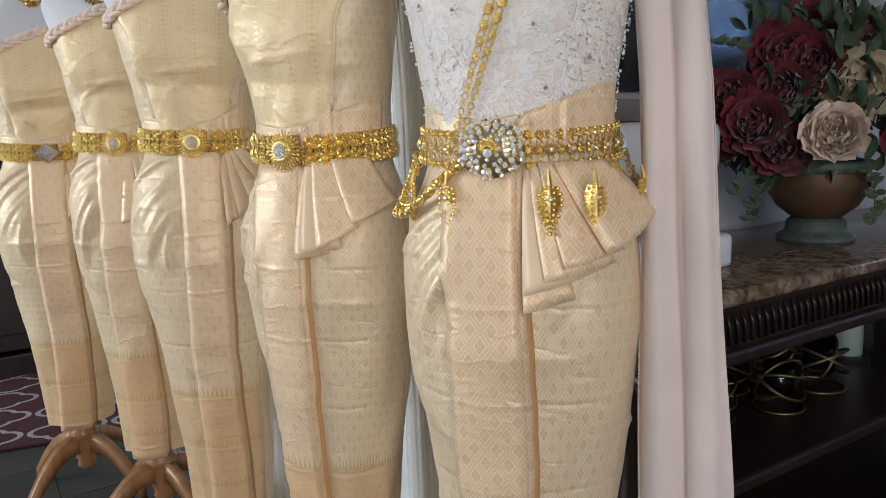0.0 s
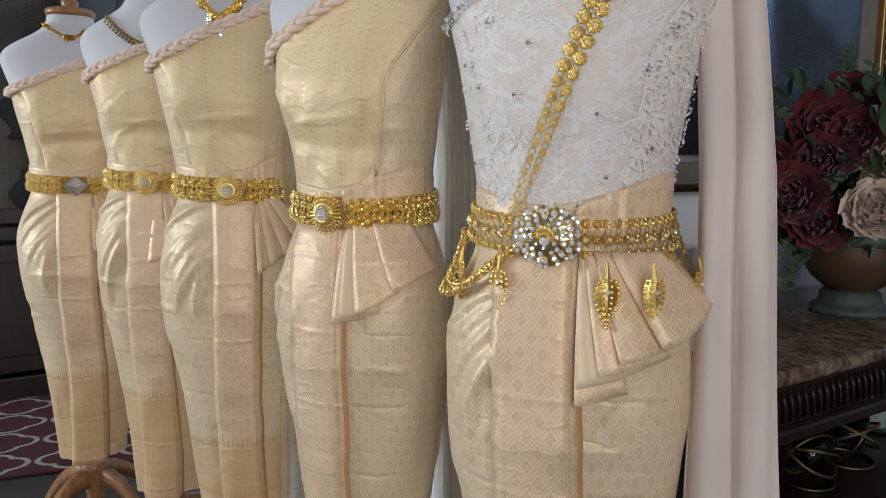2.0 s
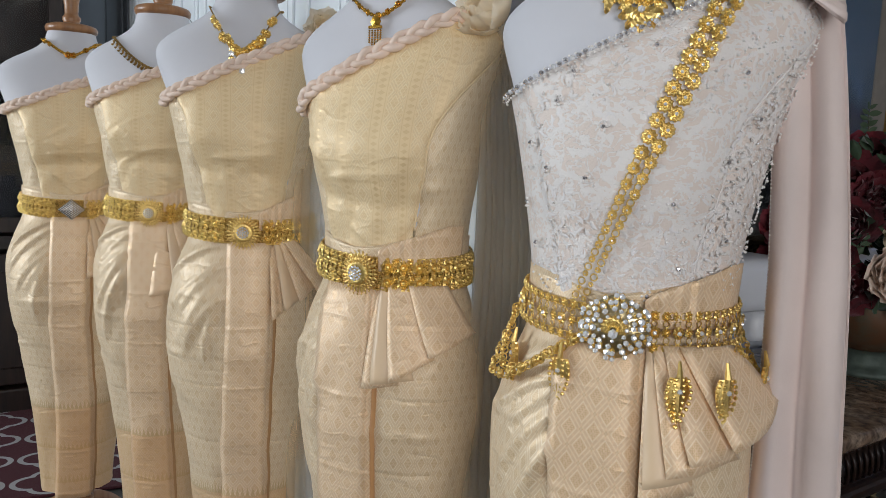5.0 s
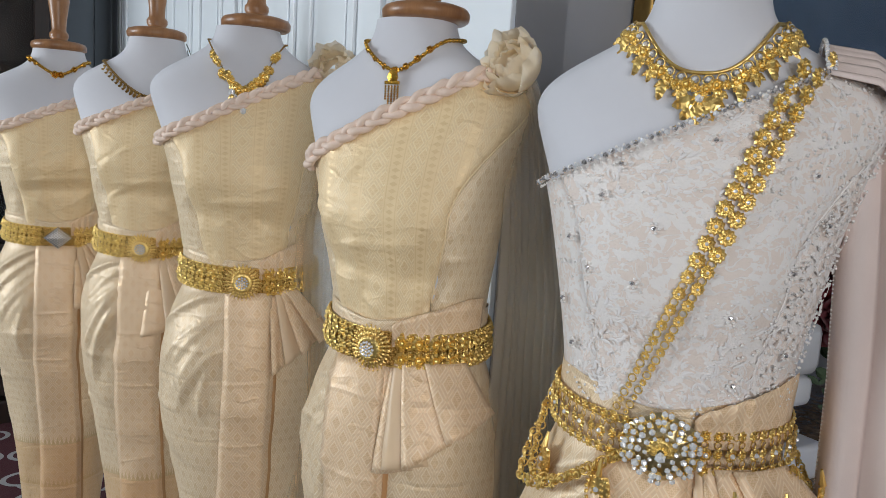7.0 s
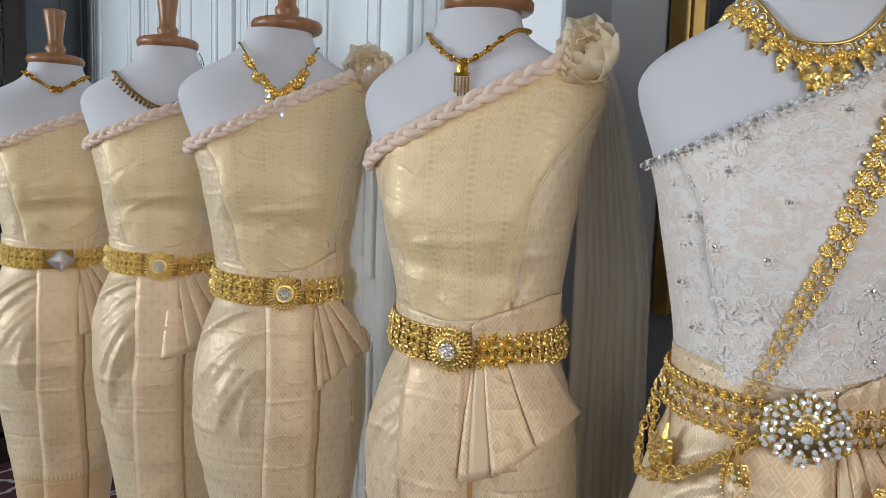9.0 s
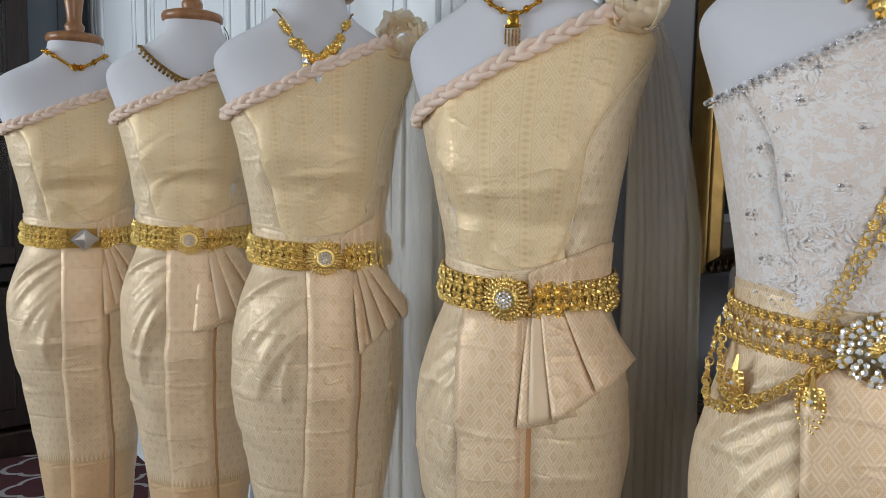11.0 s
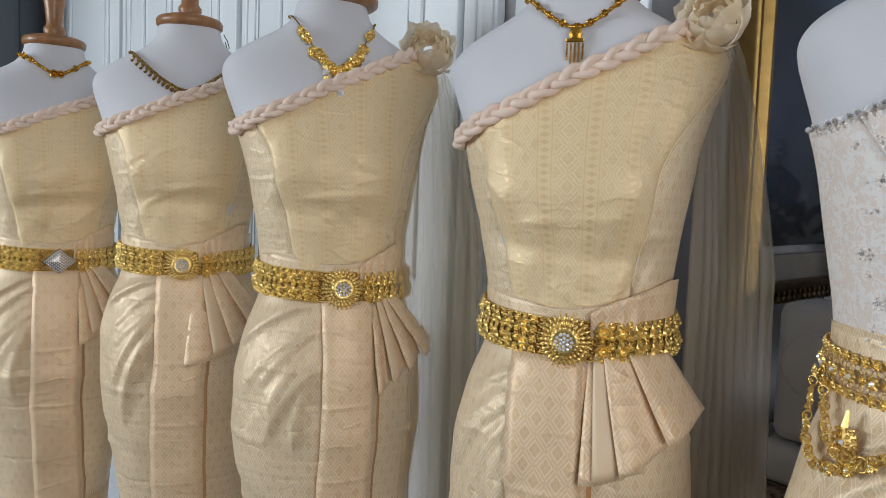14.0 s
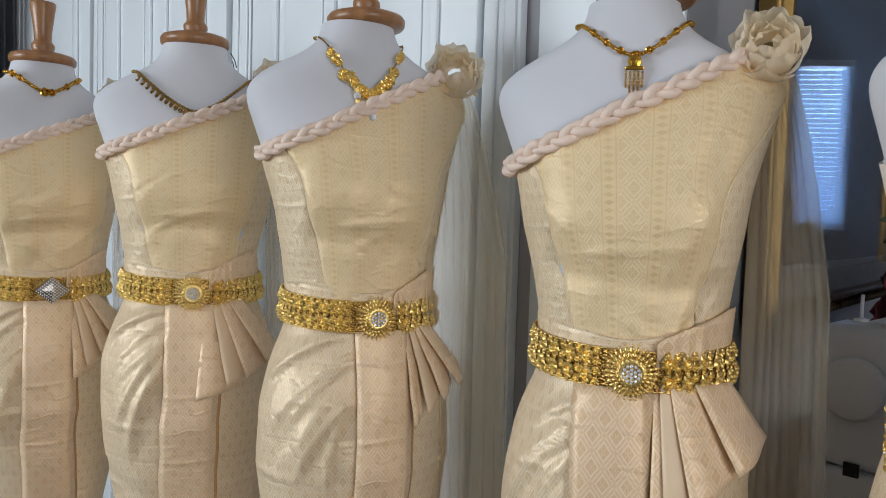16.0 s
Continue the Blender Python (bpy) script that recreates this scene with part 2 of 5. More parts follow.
def tube(bm, pts, r, n=6, mat=0, closed=False, taper=None):
    pts = [Vector(p) for p in pts]
    rings, up = [], Vector((0.03, 0.08, 1))
    for i, p in enumerate(pts):
        a = pts[i - 1] if (i > 0 or closed) else p
        b = pts[(i + 1) % len(pts)] if (i < len(pts) - 1 or closed) else p
        d = (b - a).normalized()
        s = d.cross(up)
        if s.length < 0.05:
            s = d.cross(Vector((1, 0, 0)))
        s.normalize()
        q = s.cross(d)
        rr = r if taper is None else r * taper(i / max(1, len(pts) - 1))
        rings.append([bm.verts.new(p + rr * (math.cos(2 * math.pi * k / n) * s + math.sin(2 * math.pi * k / n) * q)) for k in range(n)])
    pairs = list(zip(rings, rings[1:])) + ([(rings[-1], rings[0])] if closed else [])
    for a, b in pairs:
        for k in range(n):
            f = bm.faces.new((a[k], a[(k + 1) % n], b[(k + 1) % n], b[k]))
            f.material_index = mat
    if not closed:
        bm.faces.new(rings[0][::-1]).material_index = mat
        bm.faces.new(rings[-1]).material_index = mat


def ball(bm, c, r, m=None, mat=0, sub=1, squash=(1, 1, 1)):
    g = bmesh.ops.create_icosphere(bm, subdivisions=sub, radius=1.0)
    for v in g["verts"]:
        p = Vector((v.co.x * r * squash[0], v.co.y * r * squash[1], v.co.z * r * squash[2]))
        v.co = Vector(c) + (m @ p if m is not None else p)
    for f in {f for v in g["verts"] for f in v.link_faces}:
        f.material_index = mat


def sheet(bm, rows, thick=0.0, uvs=None, mat=0, closed=False):
    """A grid of points as a surface; thick gives it a second face along the inward side."""
    uvl = bm.loops.layers.uv.verify()
    grid = [[bm.verts.new(p) for p in row] for row in rows]
    nr, nc = len(rows), len(rows[0])
    made = []
    for i in range(nr - 1):
        for j in range(nc if closed else nc - 1):
            k = (j + 1) % nc
            f = bm.faces.new((grid[i][j], grid[i][k], grid[i + 1][k], grid[i + 1][j]))
            f.material_index = mat
            made.append(f)
            if uvs is not None:
                q = [uvs[i][j], uvs[i][j + 1 if closed else k], uvs[i + 1][j + 1 if closed else k], uvs[i + 1][j]]
                for lp, w in zip(f.loops, q):
                    lp[uvl].uv = w
    if thick:
        bmesh.ops.recalc_face_normals(bm, faces=made)
        bmesh.ops.solidify(bm, geom=made, thickness=thick)
    return made

# ---- room shell ----
WALL_Z = 3.0
CORNER = Vector((-0.06, 1.50, 0))
PIC = Matrix.Translation(CORNER) @ Matrix.Rotation(radians(33), 4, "Z")      # x along the picture wall, -y into the room
DOORS = Matrix.Translation(CORNER) @ Matrix.Rotation(radians(123), 4, "Z")   # x along the door wall, +y into the room

m = Mat("slate_tile", 0.4)
v = m.coord("Object")
m.col(m.mix(m.noise(3, 6, 0.6, v), (0.03, 0.031, 0.028), (0.085, 0.083, 0.074)))
m.bump(m.noise(30, 6, 0.6, v), 0.3, 0.003)
TILE = m
GROUT = plain("grout", (0.07, 0.07, 0.065), 0.85)

bm = bmesh.new()
box(bm, -5.8, 5.7, -3.2, 7.2, -0.12, -0.004)
tagged(part("floor", bm, GROUT, None, smooth=False), "dark grey slate tile floor", "floor", kind="structure")


def wall(name, m, x0, x1, y0, y1, z0, z1, material, label):
    bm = bmesh.new()
    box(bm, x0, x1, y0, y1, z0, z1)
    ob = part(name, bm, material, None, smooth=False)
    ob.matrix_world = m
    return tagged(ob, label, "wall", kind="structure")


wall("wall_picture", PIC, 0.0, 5.2, 0.0, 0.12, 0, WALL_Z, GREY_WALL, "grey painted wall behind the console table")
wall("wall_doors", DOORS, 0.0, 5.9, -0.12, -0.002, 0, WALL_Z, GREY_WALL, "wall with white panelled closet doors")
I4 = Matrix.Identity(4)
wall("wall_back_low", I4, -5.8, 5.7, -3.2, -3.05, 0, 0.85, GREY_WALL, "grey wall under the window")
wall("wall_back_high", I4, -5.8, 5.7, -3.2, -3.05, 2.5, WALL_Z, GREY_WALL, "grey wall over the window")
wall("wall_back_side", I4, -5.8, -0.7, -3.2, -3.05, 0.85, 2.5, GREY_WALL, "grey wall beside the window")
wall("wall_back_side", I4, 1.9, 5.7, -3.2, -3.05, 0.85, 2.5, GREY_WALL, "grey wall beside the window")
for y0, y1, z0, z1 in ((-3.05, 7.2, 0, 1.2), (-3.05, 7.2, 2.5, WALL_Z), (-3.05, -0.25, 1.2, 2.5), (3.05, 7.2, 1.2, 2.5)):
    wall("wall_left", I4, -5.8, -5.65, y0, y1, z0, z1, GREY_WALL, "grey painted wall round the side window")
wall("wall_far", I4, -5.65, 5.7, 7.05, 7.2, 0, WALL_Z, GREY_WALL, "grey painted wall")
wall("ceiling", I4, -5.8, 5.7, -3.2, 7.2, WALL_Z, WALL_Z + 0.1, CEIL, "plain white ceiling")
for y0, y1, z0, z1 in ((-3.05, 5.2, 0, 1.23), (-3.05, 5.2, 2.5, WALL_Z), (-3.05, 1.2, 1.23, 2.5), (1.2, 1.95, 1.23, 1.60), (1.95, 2.95, 1.23, 2.5), (3.38, 5.2, 1.23, 2.5)):
    wall("wall_right", I4, 4.7, 4.85, y0, y1, z0, z1, GREY_WALL, "grey wall round the windows with blinds")
m = Mat("ivory_lace", 0.6)
v = m.coord("UV")
warp = m.noise(9, 3, 0.6, v)
mp = m.t.nodes.new("ShaderNodeVectorMath")
mp.operation = "MULTIPLY_ADD"
cmb = m.t.nodes.new("ShaderNodeCombineXYZ")
m.link(warp, cmb.inputs[0])
m.link(m.noise(11, 3, 0.6, v), cmb.inputs[1])
m.link(cmb.outputs[0], mp.inputs[0])
mp.inputs[1].default_value = (0.09, 0.09, 0)
m.link(v, mp.inputs[2])
scroll = m.noise(34, 3, 0.5, mp.outputs[0])
cord = m.math("LESS_THAN", m.math("ABSOLUTE", m.math("SUBTRACT", scroll, 0.5)), 0.022)
cord = m.math("MAXIMUM", cord, m.math("LESS_THAN", m.math("ABSOLUTE", m.math("SUBTRACT", m.noise(52, 2, 0.5, mp.outputs[0]), 0.47)), 0.018))
patch = m.math("GREATER_THAN", m.math("MULTIPLY", m.noise(38, 3, 0.5, v), m.noise(110, 2, 0.5, v)), 0.27)
fine = m.noise(420, 2, 0.5, v)
lacy = m.math("MAXIMUM", m.math("MULTIPLY", cord, 0.8), m.math("MULTIPLY", patch, 0.85))
m.col(m.mix(lacy, (0.835, 0.725, 0.65), (0.89, 0.85, 0.82)))
m.bump(m.math("ADD", lacy, m.math("MULTIPLY", fine, 0.5)), 0.9, 0.0022)
m.set(Sheen_Weight=0.2)
LACE = m

# ---- dress forms ----
def curve_of(rows, n=400):
    rows = np.array(rows, float)
    zs = np.linspace(rows[0, 0], rows[-1, 0], n)
    cols = [np.interp(zs, rows[:, 0], rows[:, k]) for k in range(1, rows.shape[1])]
    w = np.exp(-0.5 * (np.arange(-20, 21) / 8.0) ** 2)
    w /= w.sum()
    cols = [np.convolve(np.pad(c, 20, mode="edge"), w, mode="valid") for c in cols]
    return lambda z: [float(np.interp(z, zs, c)) for c in cols]


# height over the waist, half width, depth to the front, depth to the back
TORSO = curve_of([(-0.30, .14, .10, .11), (-0.12, .152, .10, .125), (0.0, .118, .088, .082), (.08, .125, .094, .085), (.17, .142, .104, .092),
                  (.24, .155, .105, .098), (.30, .172, .095, .098), (.345, .189, .080, .090), (.375, .193, .068, .080), (.40, .170, .060, .072),
                  (.42, .135, .057, .066), (.435, .098, .056, .063), (.45, .074, .056, .060), (.47, .064, .056, .058), (.52, .058, .054, .055)])
SKIRT = curve_of([(-.92, .088, .070, .075), (-.70, .103, .080, .086), (-.55, .121, .092, .092), (-.40, .146, .108, .100), (-.25, .164, .119, .108),
                  (-.15, .162, .116, .106), (-.07, .146, .106, .098), (-.02, .124, .094, .088), (.03, .119, .091, .085), (.07, .121, .093, .085)])


SHEAR = [0.0]   # how far a form leans to its own right, per metre over the waist


def torso(phi, z, off=0.0):
    hx, df, db = TORSO(z)
    s, c = math.sin(phi), math.cos(phi)
    p = 0.9
    x = hx * math.copysign(abs(s) ** p, s)
    y = -df * abs(c) ** p if c > 0 else db * abs(c) ** p
    b = 0.006 * math.exp(-((z - 0.185) / 0.06) ** 2) * (math.exp(-((phi - 0.55) / 0.38) ** 2) + math.exp(-((phi + 0.55) / 0.38) ** 2))
    n = Vector((s / max(hx, .03), -c / max(df, .03), 0)).normalized()
    return Vector((x - SHEAR[0] * max(0, z), y, z)) + n * (b + off)


def skirt(phi, z, off=0.0):
    hx, df, db = SKIRT(z)
    s, c = math.sin(phi), math.cos(phi)
    n = Vector((s / hx, -c / df, 0)).normalized()
    return Vector((hx * s, -df * c if c > 0 else -db * c, z)) + n * off


def top_line(x, lo=0.262, slope=0.50):
    return lo + (x + 0.165) * slope


def bodice_top(phi, lo, slope, off):
    z = 0.10
    while z < 0.425:
        if z > top_line(torso(phi, z, off).x, lo, slope):
            return z
        z += 0.002
    return z


def mannequin(place, waist, label):
    """White jersey dress form on a turned wooden stand, one plain mesh."""
    bm = bmesh.new()
    zs = list(np.linspace(-0.30, 0.34, 26)) + list(np.linspace(0.355, 0.490, 22))
    rows = [[torso(2 * math.pi * j / 56, z) for j in range(56)] for z in zs]
    rows = [[Vector((0, 0, -0.30))] * 56] + rows
    sheet(bm, rows, closed=True)
    bmesh.ops.remove_doubles(bm, verts=bm.verts, dist=1e-6)
    up = Matrix.Translation((0, 0, 0.490))
    lathe(bm, [(0.045, -.002), (.062, 0), (.067, .004), (.068, .014), (.064, .020), (.052, .024), (.024, .027), (.02, .03), (.0235, .037), (.0235, .045), (.019, .050),
               (.0175, .055), (.0185, .075), (.024, .115), (.0265, .132), (.025, .137)], 28, up, 1)
    base = -waist
    lathe(bm, [(.020, -0.30), (.020, base + .42), (.024, base + .41), (.024, base + .385), (.021, base + .37), (.036, base + .345), (.040, base + .33), (.026, base + .318),
               (.028, base + .30), (.032, base + .26), (.030, base + .23), (.044, base + .215), (.044, base + .20), (.036, base + .19), (.034, base + .14), (.026, base + .115), (.030, base + .10), (.012, base + .085)], 24, None, 1)
    for k in range(4):
        a = math.radians(45 + 90 * k)
        leg = [Vector((.02 + .21 * u, 0, base + .175 - .145 * u ** 1.5 + .025 * math.sin(u * 3.1))) for u in np.linspace(0, 1, 12)]
        rot = Matrix.Rotation(a, 4, "Z")
        ring = []
        for u, q in zip(np.linspace(0, 1, 12), leg):
            h, w = .030 - .010 * u, .013
            ring.append([bm.verts.new(rot @ (q + Vector(d))) for d in ((0, -w, -h), (0, w, -h), (0, w, h), (0, -w, h))])
        for r0, r1 in zip(ring, ring[1:]):
            for j in range(4):
                bm.faces.new((r0[j], r0[(j + 1) % 4], r1[(j + 1) % 4], r1[j])).material_index = 1
        bm.faces.new(ring[0][::-1]).material_index = 1
        bm.faces.new(ring[-1]).material_index = 1
    ob = part("mannequin", bm, [FORM, MAPLE], None)
    zmin = min(v.co.z for v in ob.data.vertices)
    for v in ob.data.vertices:
        if v.co.z < base + .002:
            v.co.z = base + .0
    ob.matrix_world = place
    return tagged(ob, label, "mannequin", "dress forms in a row")


@functools.lru_cache(None)
def hip_pleats(seed):
    """Soft pleats from the knot at the waist down over one hip: start, direction, length, width and height of each."""
    rnd = random.Random(seed * 31 + 4)
    out = []
    for k in range(6):
        out.append((-.055 + rnd.uniform(-.012, .012), -.035 - .026 * k + rnd.uniform(-.008, .008), math.radians(198 + 9 * k + rnd.uniform(-7, 7)), rnd.uniform(.07, .14), rnd.uniform(.008, .014), rnd.uniform(.006, .013)))
    for k in range(6):
        out.append((rnd.uniform(-.16, .12), rnd.uniform(-.70, -.20), rnd.choice((-1, 1)) * rnd.uniform(.15, 1.0) + math.pi / 2 * (k % 2), rnd.uniform(.04, .10), rnd.uniform(.005, .009), rnd.uniform(-.003, .004)))
    return out


def folds(phi, z, seed):
    """Drape of the wrapped skirt: pleats over one hip, level storage creases and slack lower down."""
    w = 0.0
    if z < -0.02:
        k = min(1, max(0, (-z - 0.03) / 0.1))
        x = phi * 0.15
        for x0, z0, an, ln, wd, h in hip_pleats(seed):
            dx, dz = x - x0, z - z0
            c, s_ = math.cos(an), math.sin(an)
            t = dx * c + dz * s_
            d = -dx * s_ + dz * c - 1.6 * t * t
            if -0.03 < t < ln + 0.04 and abs(d) < 4 * wd:
                side = wd * (.45 if d > 0 else 1.5)
                w += h * math.exp(-abs(d / side) ** 1.4) * min(1, max(0, min(t + .03, ln + .04 - t) / .04)) * min(1, (-z - .02) / .02)
        w += 0.007 / (1 + math.exp(-(z + 0.37 + 0.05 * (phi + 0.9)) / 0.006)) * math.exp(-((phi + 1.15) / 0.75) ** 4) * min(1, max(0, (-z - 0.04) / 0.12))
        for n_, zc in enumerate((-0.135, -0.262, -0.39, -0.515)):
            zz = z - zc - 0.006 * math.sin(phi * 2.5 + seed * 1.7 + n_)
            w += 0.0038 * math.exp(-abs(zz) / 0.007) * max(0, math.sin(phi * 3 + seed + 2 * n_))
        nz = noise.noise(Vector((phi * 1.8 + seed * 7.3, z * 5.5 - phi * 1.2, seed * 3.1)))
        n2 = noise.noise(Vector((phi * 4 + seed * 2.3, z * 16 + phi * 2, seed * 5.7)))
        w += k * (0.006 * nz + 0.0022 * n2)
    return w


def make_skirt(parent, seed, length):
    zs = list(np.linspace(0.060, -0.02, 9)) + list(np.linspace(-0.026, -0.40, 78)) + list(np.linspace(-0.412, -length, 34))
    nphi = 150
    rows, uvs = [], []
    for z in zs:
        rows.append([])
        uvs.append([])
        arc, last = 0.0, None
        for j in range(nphi + 1):
            phi = -math.pi + 2 * math.pi * j / nphi
            zz = z
            if z > 0.03:
                zz = z - 0.020 * math.exp(-((phi + 0.1) / 0.55) ** 2) * (z - 0.03) / 0.03
            band = min(1, max(0, (z + 0.02) / 0.035))
            p = skirt(phi, zz, 0.004 + 0.0075 * band + 0.0016 * band * noise.noise(Vector((phi * 6, z * 30, seed))) + folds(phi, z, seed))
            if last is not None:
                arc += (p - last).length
            last = p
            if j < nphi:
                rows[-1].append(p)
            uvs[-1].append((phi * 0.155, z))
    bm = bmesh.new()
    sheet(bm, rows, 0.0, uvs, closed=True)
    return part("skirt", bm, SILK, parent)


def on_skirt(s, z, off, seed=None):
    """A point of the skirt s metres round from the front middle."""
    hx, df, db = SKIRT(z)
    phi = s / (0.5 * (hx + df) * 1.02)
    w = folds(phi, z, seed) if seed is not None else 0
    return skirt(phi, z, off + w)


def make_panel(parent, seed, length, s0, s1):
    """The pleated front panel: three long folds lying on one another, their edges showing in steps."""
    out = []
    for k, (shift, off, mat) in enumerate(((0.012, 0.007, EDGE), (0.006, 0.011, SILK_PEACH), (0.0, 0.015, SILK_PEACH))):
        bm = bmesh.new()
        rows, uvs = [], []
        for i, z in enumerate(np.linspace(-0.022, -length - 0.012 + 0.006 * (2 - k), 60)):
            sway = 0.004 * math.sin(z * 9 + seed) + 0.003 * noise.noise(Vector((z * 14, seed, 4)))
            crease = 0.0035 * math.exp(-((z + 0.26) / 0.016) ** 2) + 0.003 * math.exp(-((z + 0.44) / 0.02) ** 2)
            r, q = [], []
            for j in range(9):
                s = s0 + (s1 - s0) * j / 8 + shift * (1 if j > 6 else 0) + sway
                roll = 0.004 * (1 - (abs(j - 4) / 4) ** 4)
                r.append(on_skirt(s, z, off + roll + crease + max(0, -folds(s / .14, z, seed)) * 0.3 + 0.002 * noise.noise(Vector((s * 30, z * 12, seed))), seed))
                q.append((s, z))
            rows.append(r)
            uvs.append(q)
        sheet(bm, rows, 0.0012, uvs)
        out.append(part("front_pleat", bm, mat, parent))
    return out


def make_fan(parent, seed, leaves):
    """The loose pleats folded over the belt: (top s, bottom s0, bottom s1, z0 bottom, z1 bottom) for each leaf, lowest first."""
    for k, (a0, a1, b0, b1, z0, z1) in enumerate(leaves):
        bm = bmesh.new()
        rows, uvs = [], []
        for i in range(15):
            u = i / 14
            r, q = [], []
            for j in range(8):
                w = j / 7
                s = (a0 + (a1 - a0) * w) * (1 - u) + (b0 + (b1 - b0) * w) * u
                z = -0.015 * (1 - u) + (z0 + (z1 - z0) * w) * u
                lift = 0.010 + 0.0030 * k + u * (0.010 + 0.0035 * k) + 0.008 * (1 - w) * u + 0.003 * math.sin(w * 6.0) * u + 0.003 * noise.noise(Vector((s * 20, z * 20, seed + k)))
                r.append(on_skirt(s, z, lift))
                q.append((s * 1.0 + 0.3 * k, z))
            rows.append(r)
            uvs.append(q)
        sheet(bm, rows, 0.0018, uvs)
        part("fan_pleat", bm, SILK_PEACH if k != 1 else SILK_PLAIN, parent)


def make_tuck(parent, seed, s0, s1, zt0, zt1):
    """The folded end standing over the belt, with three narrow pleats."""
    bm = bmesh.new()
    rows, uvs = [], []
    n = 40
    for i in range(7):
        u = i / 6
        r, q = [], []
        for j in range(n + 1):
            w = j / n
            s = s0 + (s1 - s0) * w
            z = 0.004 + (zt0 + (zt1 - zt0) * min(1, w * 1.3) ** .7 - 0.004) * u
            pl = 0.0045 * (1 - (w * 8) % 1.0) if w < 0.5 else 0.001
            r.append(on_skirt(s, z, 0.0125 + pl + 0.004 * u + 0.002 * noise.noise(Vector((s * 25, z * 25, seed)))))
            q.append((s, z + 0.5))
        rows.append(r)
        uvs.append(q)
    sheet(bm, rows, 0.0012, uvs)
    part("waist_tuck", bm, SILK_PEACH, parent)


def seam_phi(z, side):
    """The curved princess seam: near the middle at the waist, running out over the bust to the armhole."""
    return side * (0.60 + 0.12 * min(1, max(0, (z - .03) / .14)) + 0.75 * max(0, (z - .20) / .16) ** 1.6)


@functools.lru_cache(None)
def pulls(seed):
    """Tight pulls in the cloth: start, direction, length, width and height of each."""
    rnd = random.Random(seed * 13)
    out = [(-0.110, 0.215, -0.75, 0.070, 0.007, 0.0018), (0.10, 0.135, 0.12, 0.05, 0.005, 0.0032), (-0.05, 0.150, 0.08, 0.10, 0.006, 0.0030)]
    for _ in range(9):
        out.append((rnd.uniform(-.13, .08), rnd.uniform(.05, .28), rnd.choice((-1, 1)) * rnd.uniform(.1, .9), rnd.uniform(.04, .09), rnd.uniform(.004, .007), rnd.uniform(-.0028, .0032)))
    return out


def wrinkle(phi, z, seed):
    """Cloth spanning the bust, the hollow under it and the tight pulls."""
    x = phi * 0.14
    w = 0.0045 * noise.noise(Vector((phi * 1.6 + seed, z * 12 - phi * 2, seed * 2.7)))
    w += 0.0020 * noise.noise(Vector((phi * 5 - z * 10, z * 14 + seed * 3, 2.2)))
    w += 0.011 * math.exp(-((z - 0.200) / 0.050) ** 2) * math.exp(-(phi / 0.75) ** 4)
    w -= 0.0060 * math.exp(-((z - 0.118 - 0.012 * math.sin(phi * 2 + seed)) / 0.018) ** 2) * math.exp(-(phi / 0.9) ** 4)
    for x0, z0, an, ln, wd, h in pulls(seed):
        dx, dz = x - x0, z - z0
        c, s_ = math.cos(an), math.sin(an)
        t, d = dx * c + dz * s_, -dx * s_ + dz * c
        if -0.02 < t < ln + 0.02 and abs(d) < 4 * wd:
            w += 1.5 * h * math.exp(-abs(d / wd) ** 1.3) * min(1, max(0, min(t + .02, ln + .02 - t) / .03))
    return w


def make_bodice(parent, seed, lo, slope, mats, off=0.006, lace=False):
    names = (("front_panel", -1, 1), ("side_panel", 1, 2), ("back_panel", 2, 3), ("side_panel", 3, 4))
    for name, a, b in names:
        rows, uvs = [], []
        nu = 48 if name == "front_panel" else 26
        cols = []
        for j in range(nu + 1):
            w = 0.5 - 0.5 * math.cos(math.pi * j / nu)
            # the column's own top by marching along the panel's width
            def ang(z, w=w):
                e = {-1: seam_phi(z, -1), 1: seam_phi(z, 1), 2: 2.2, 3: 2 * math.pi - 2.2, 4: 2 * math.pi + seam_phi(z, -1)}
                return e[a] + (e[b] - e[a]) * w
            z = 0.06
            while z < 0.426 and z < top_line(torso(ang(z), z, off).x, lo, slope):
                z += 0.002
            cols.append((ang, z))
        nz = 64
        for i in range(nz + 1):
            u = i / nz
            r, q = [], []
            for j, (ang, zt) in enumerate(cols):
                sink = 0.0042 * math.exp(-(min(j, nu - j) / 4.0) ** 2) if a < 2 or b > 3 else 0.0
                z = 0.012 + (zt - 0.012) * u
                phi = ang(z)
                p = torso(phi, z, off + (0.25 if seed == 5 else 1.0) * wrinkle((phi + math.pi) % (2 * math.pi) - math.pi, z, seed) + (0.0030 if name == "front_panel" else 0) - sink)
                r.append(p)
                q.append((phi * 0.14, z))
            rows.append(r)
            uvs.append(q)
        bm = bmesh.new()
        sheet(bm, rows, 0.0, uvs)
        part(name, bm, mats[0] if name in ("front_panel",) else mats[1], parent)
    # piping along the princess seams
    for side in (-1, 1):
        pts = []
        for z in np.linspace(0.02, 0.40, 44):
            ph = seam_phi(z, side)
            p = torso(ph, z, off + (0.25 if seed == 5 else 1.0) * wrinkle(ph, z, seed) - (0.001 if side > 0 else 0.0022))
            if z > top_line(p.x, lo, slope) - 0.006 or abs(ph) > 1.7:
                break
            pts.append(p)
        bm = bmesh.new()
        tube(bm, pts, 0.0020 if side > 0 else 0.0012, 6)
        part("seam", bm, mats[0], parent)


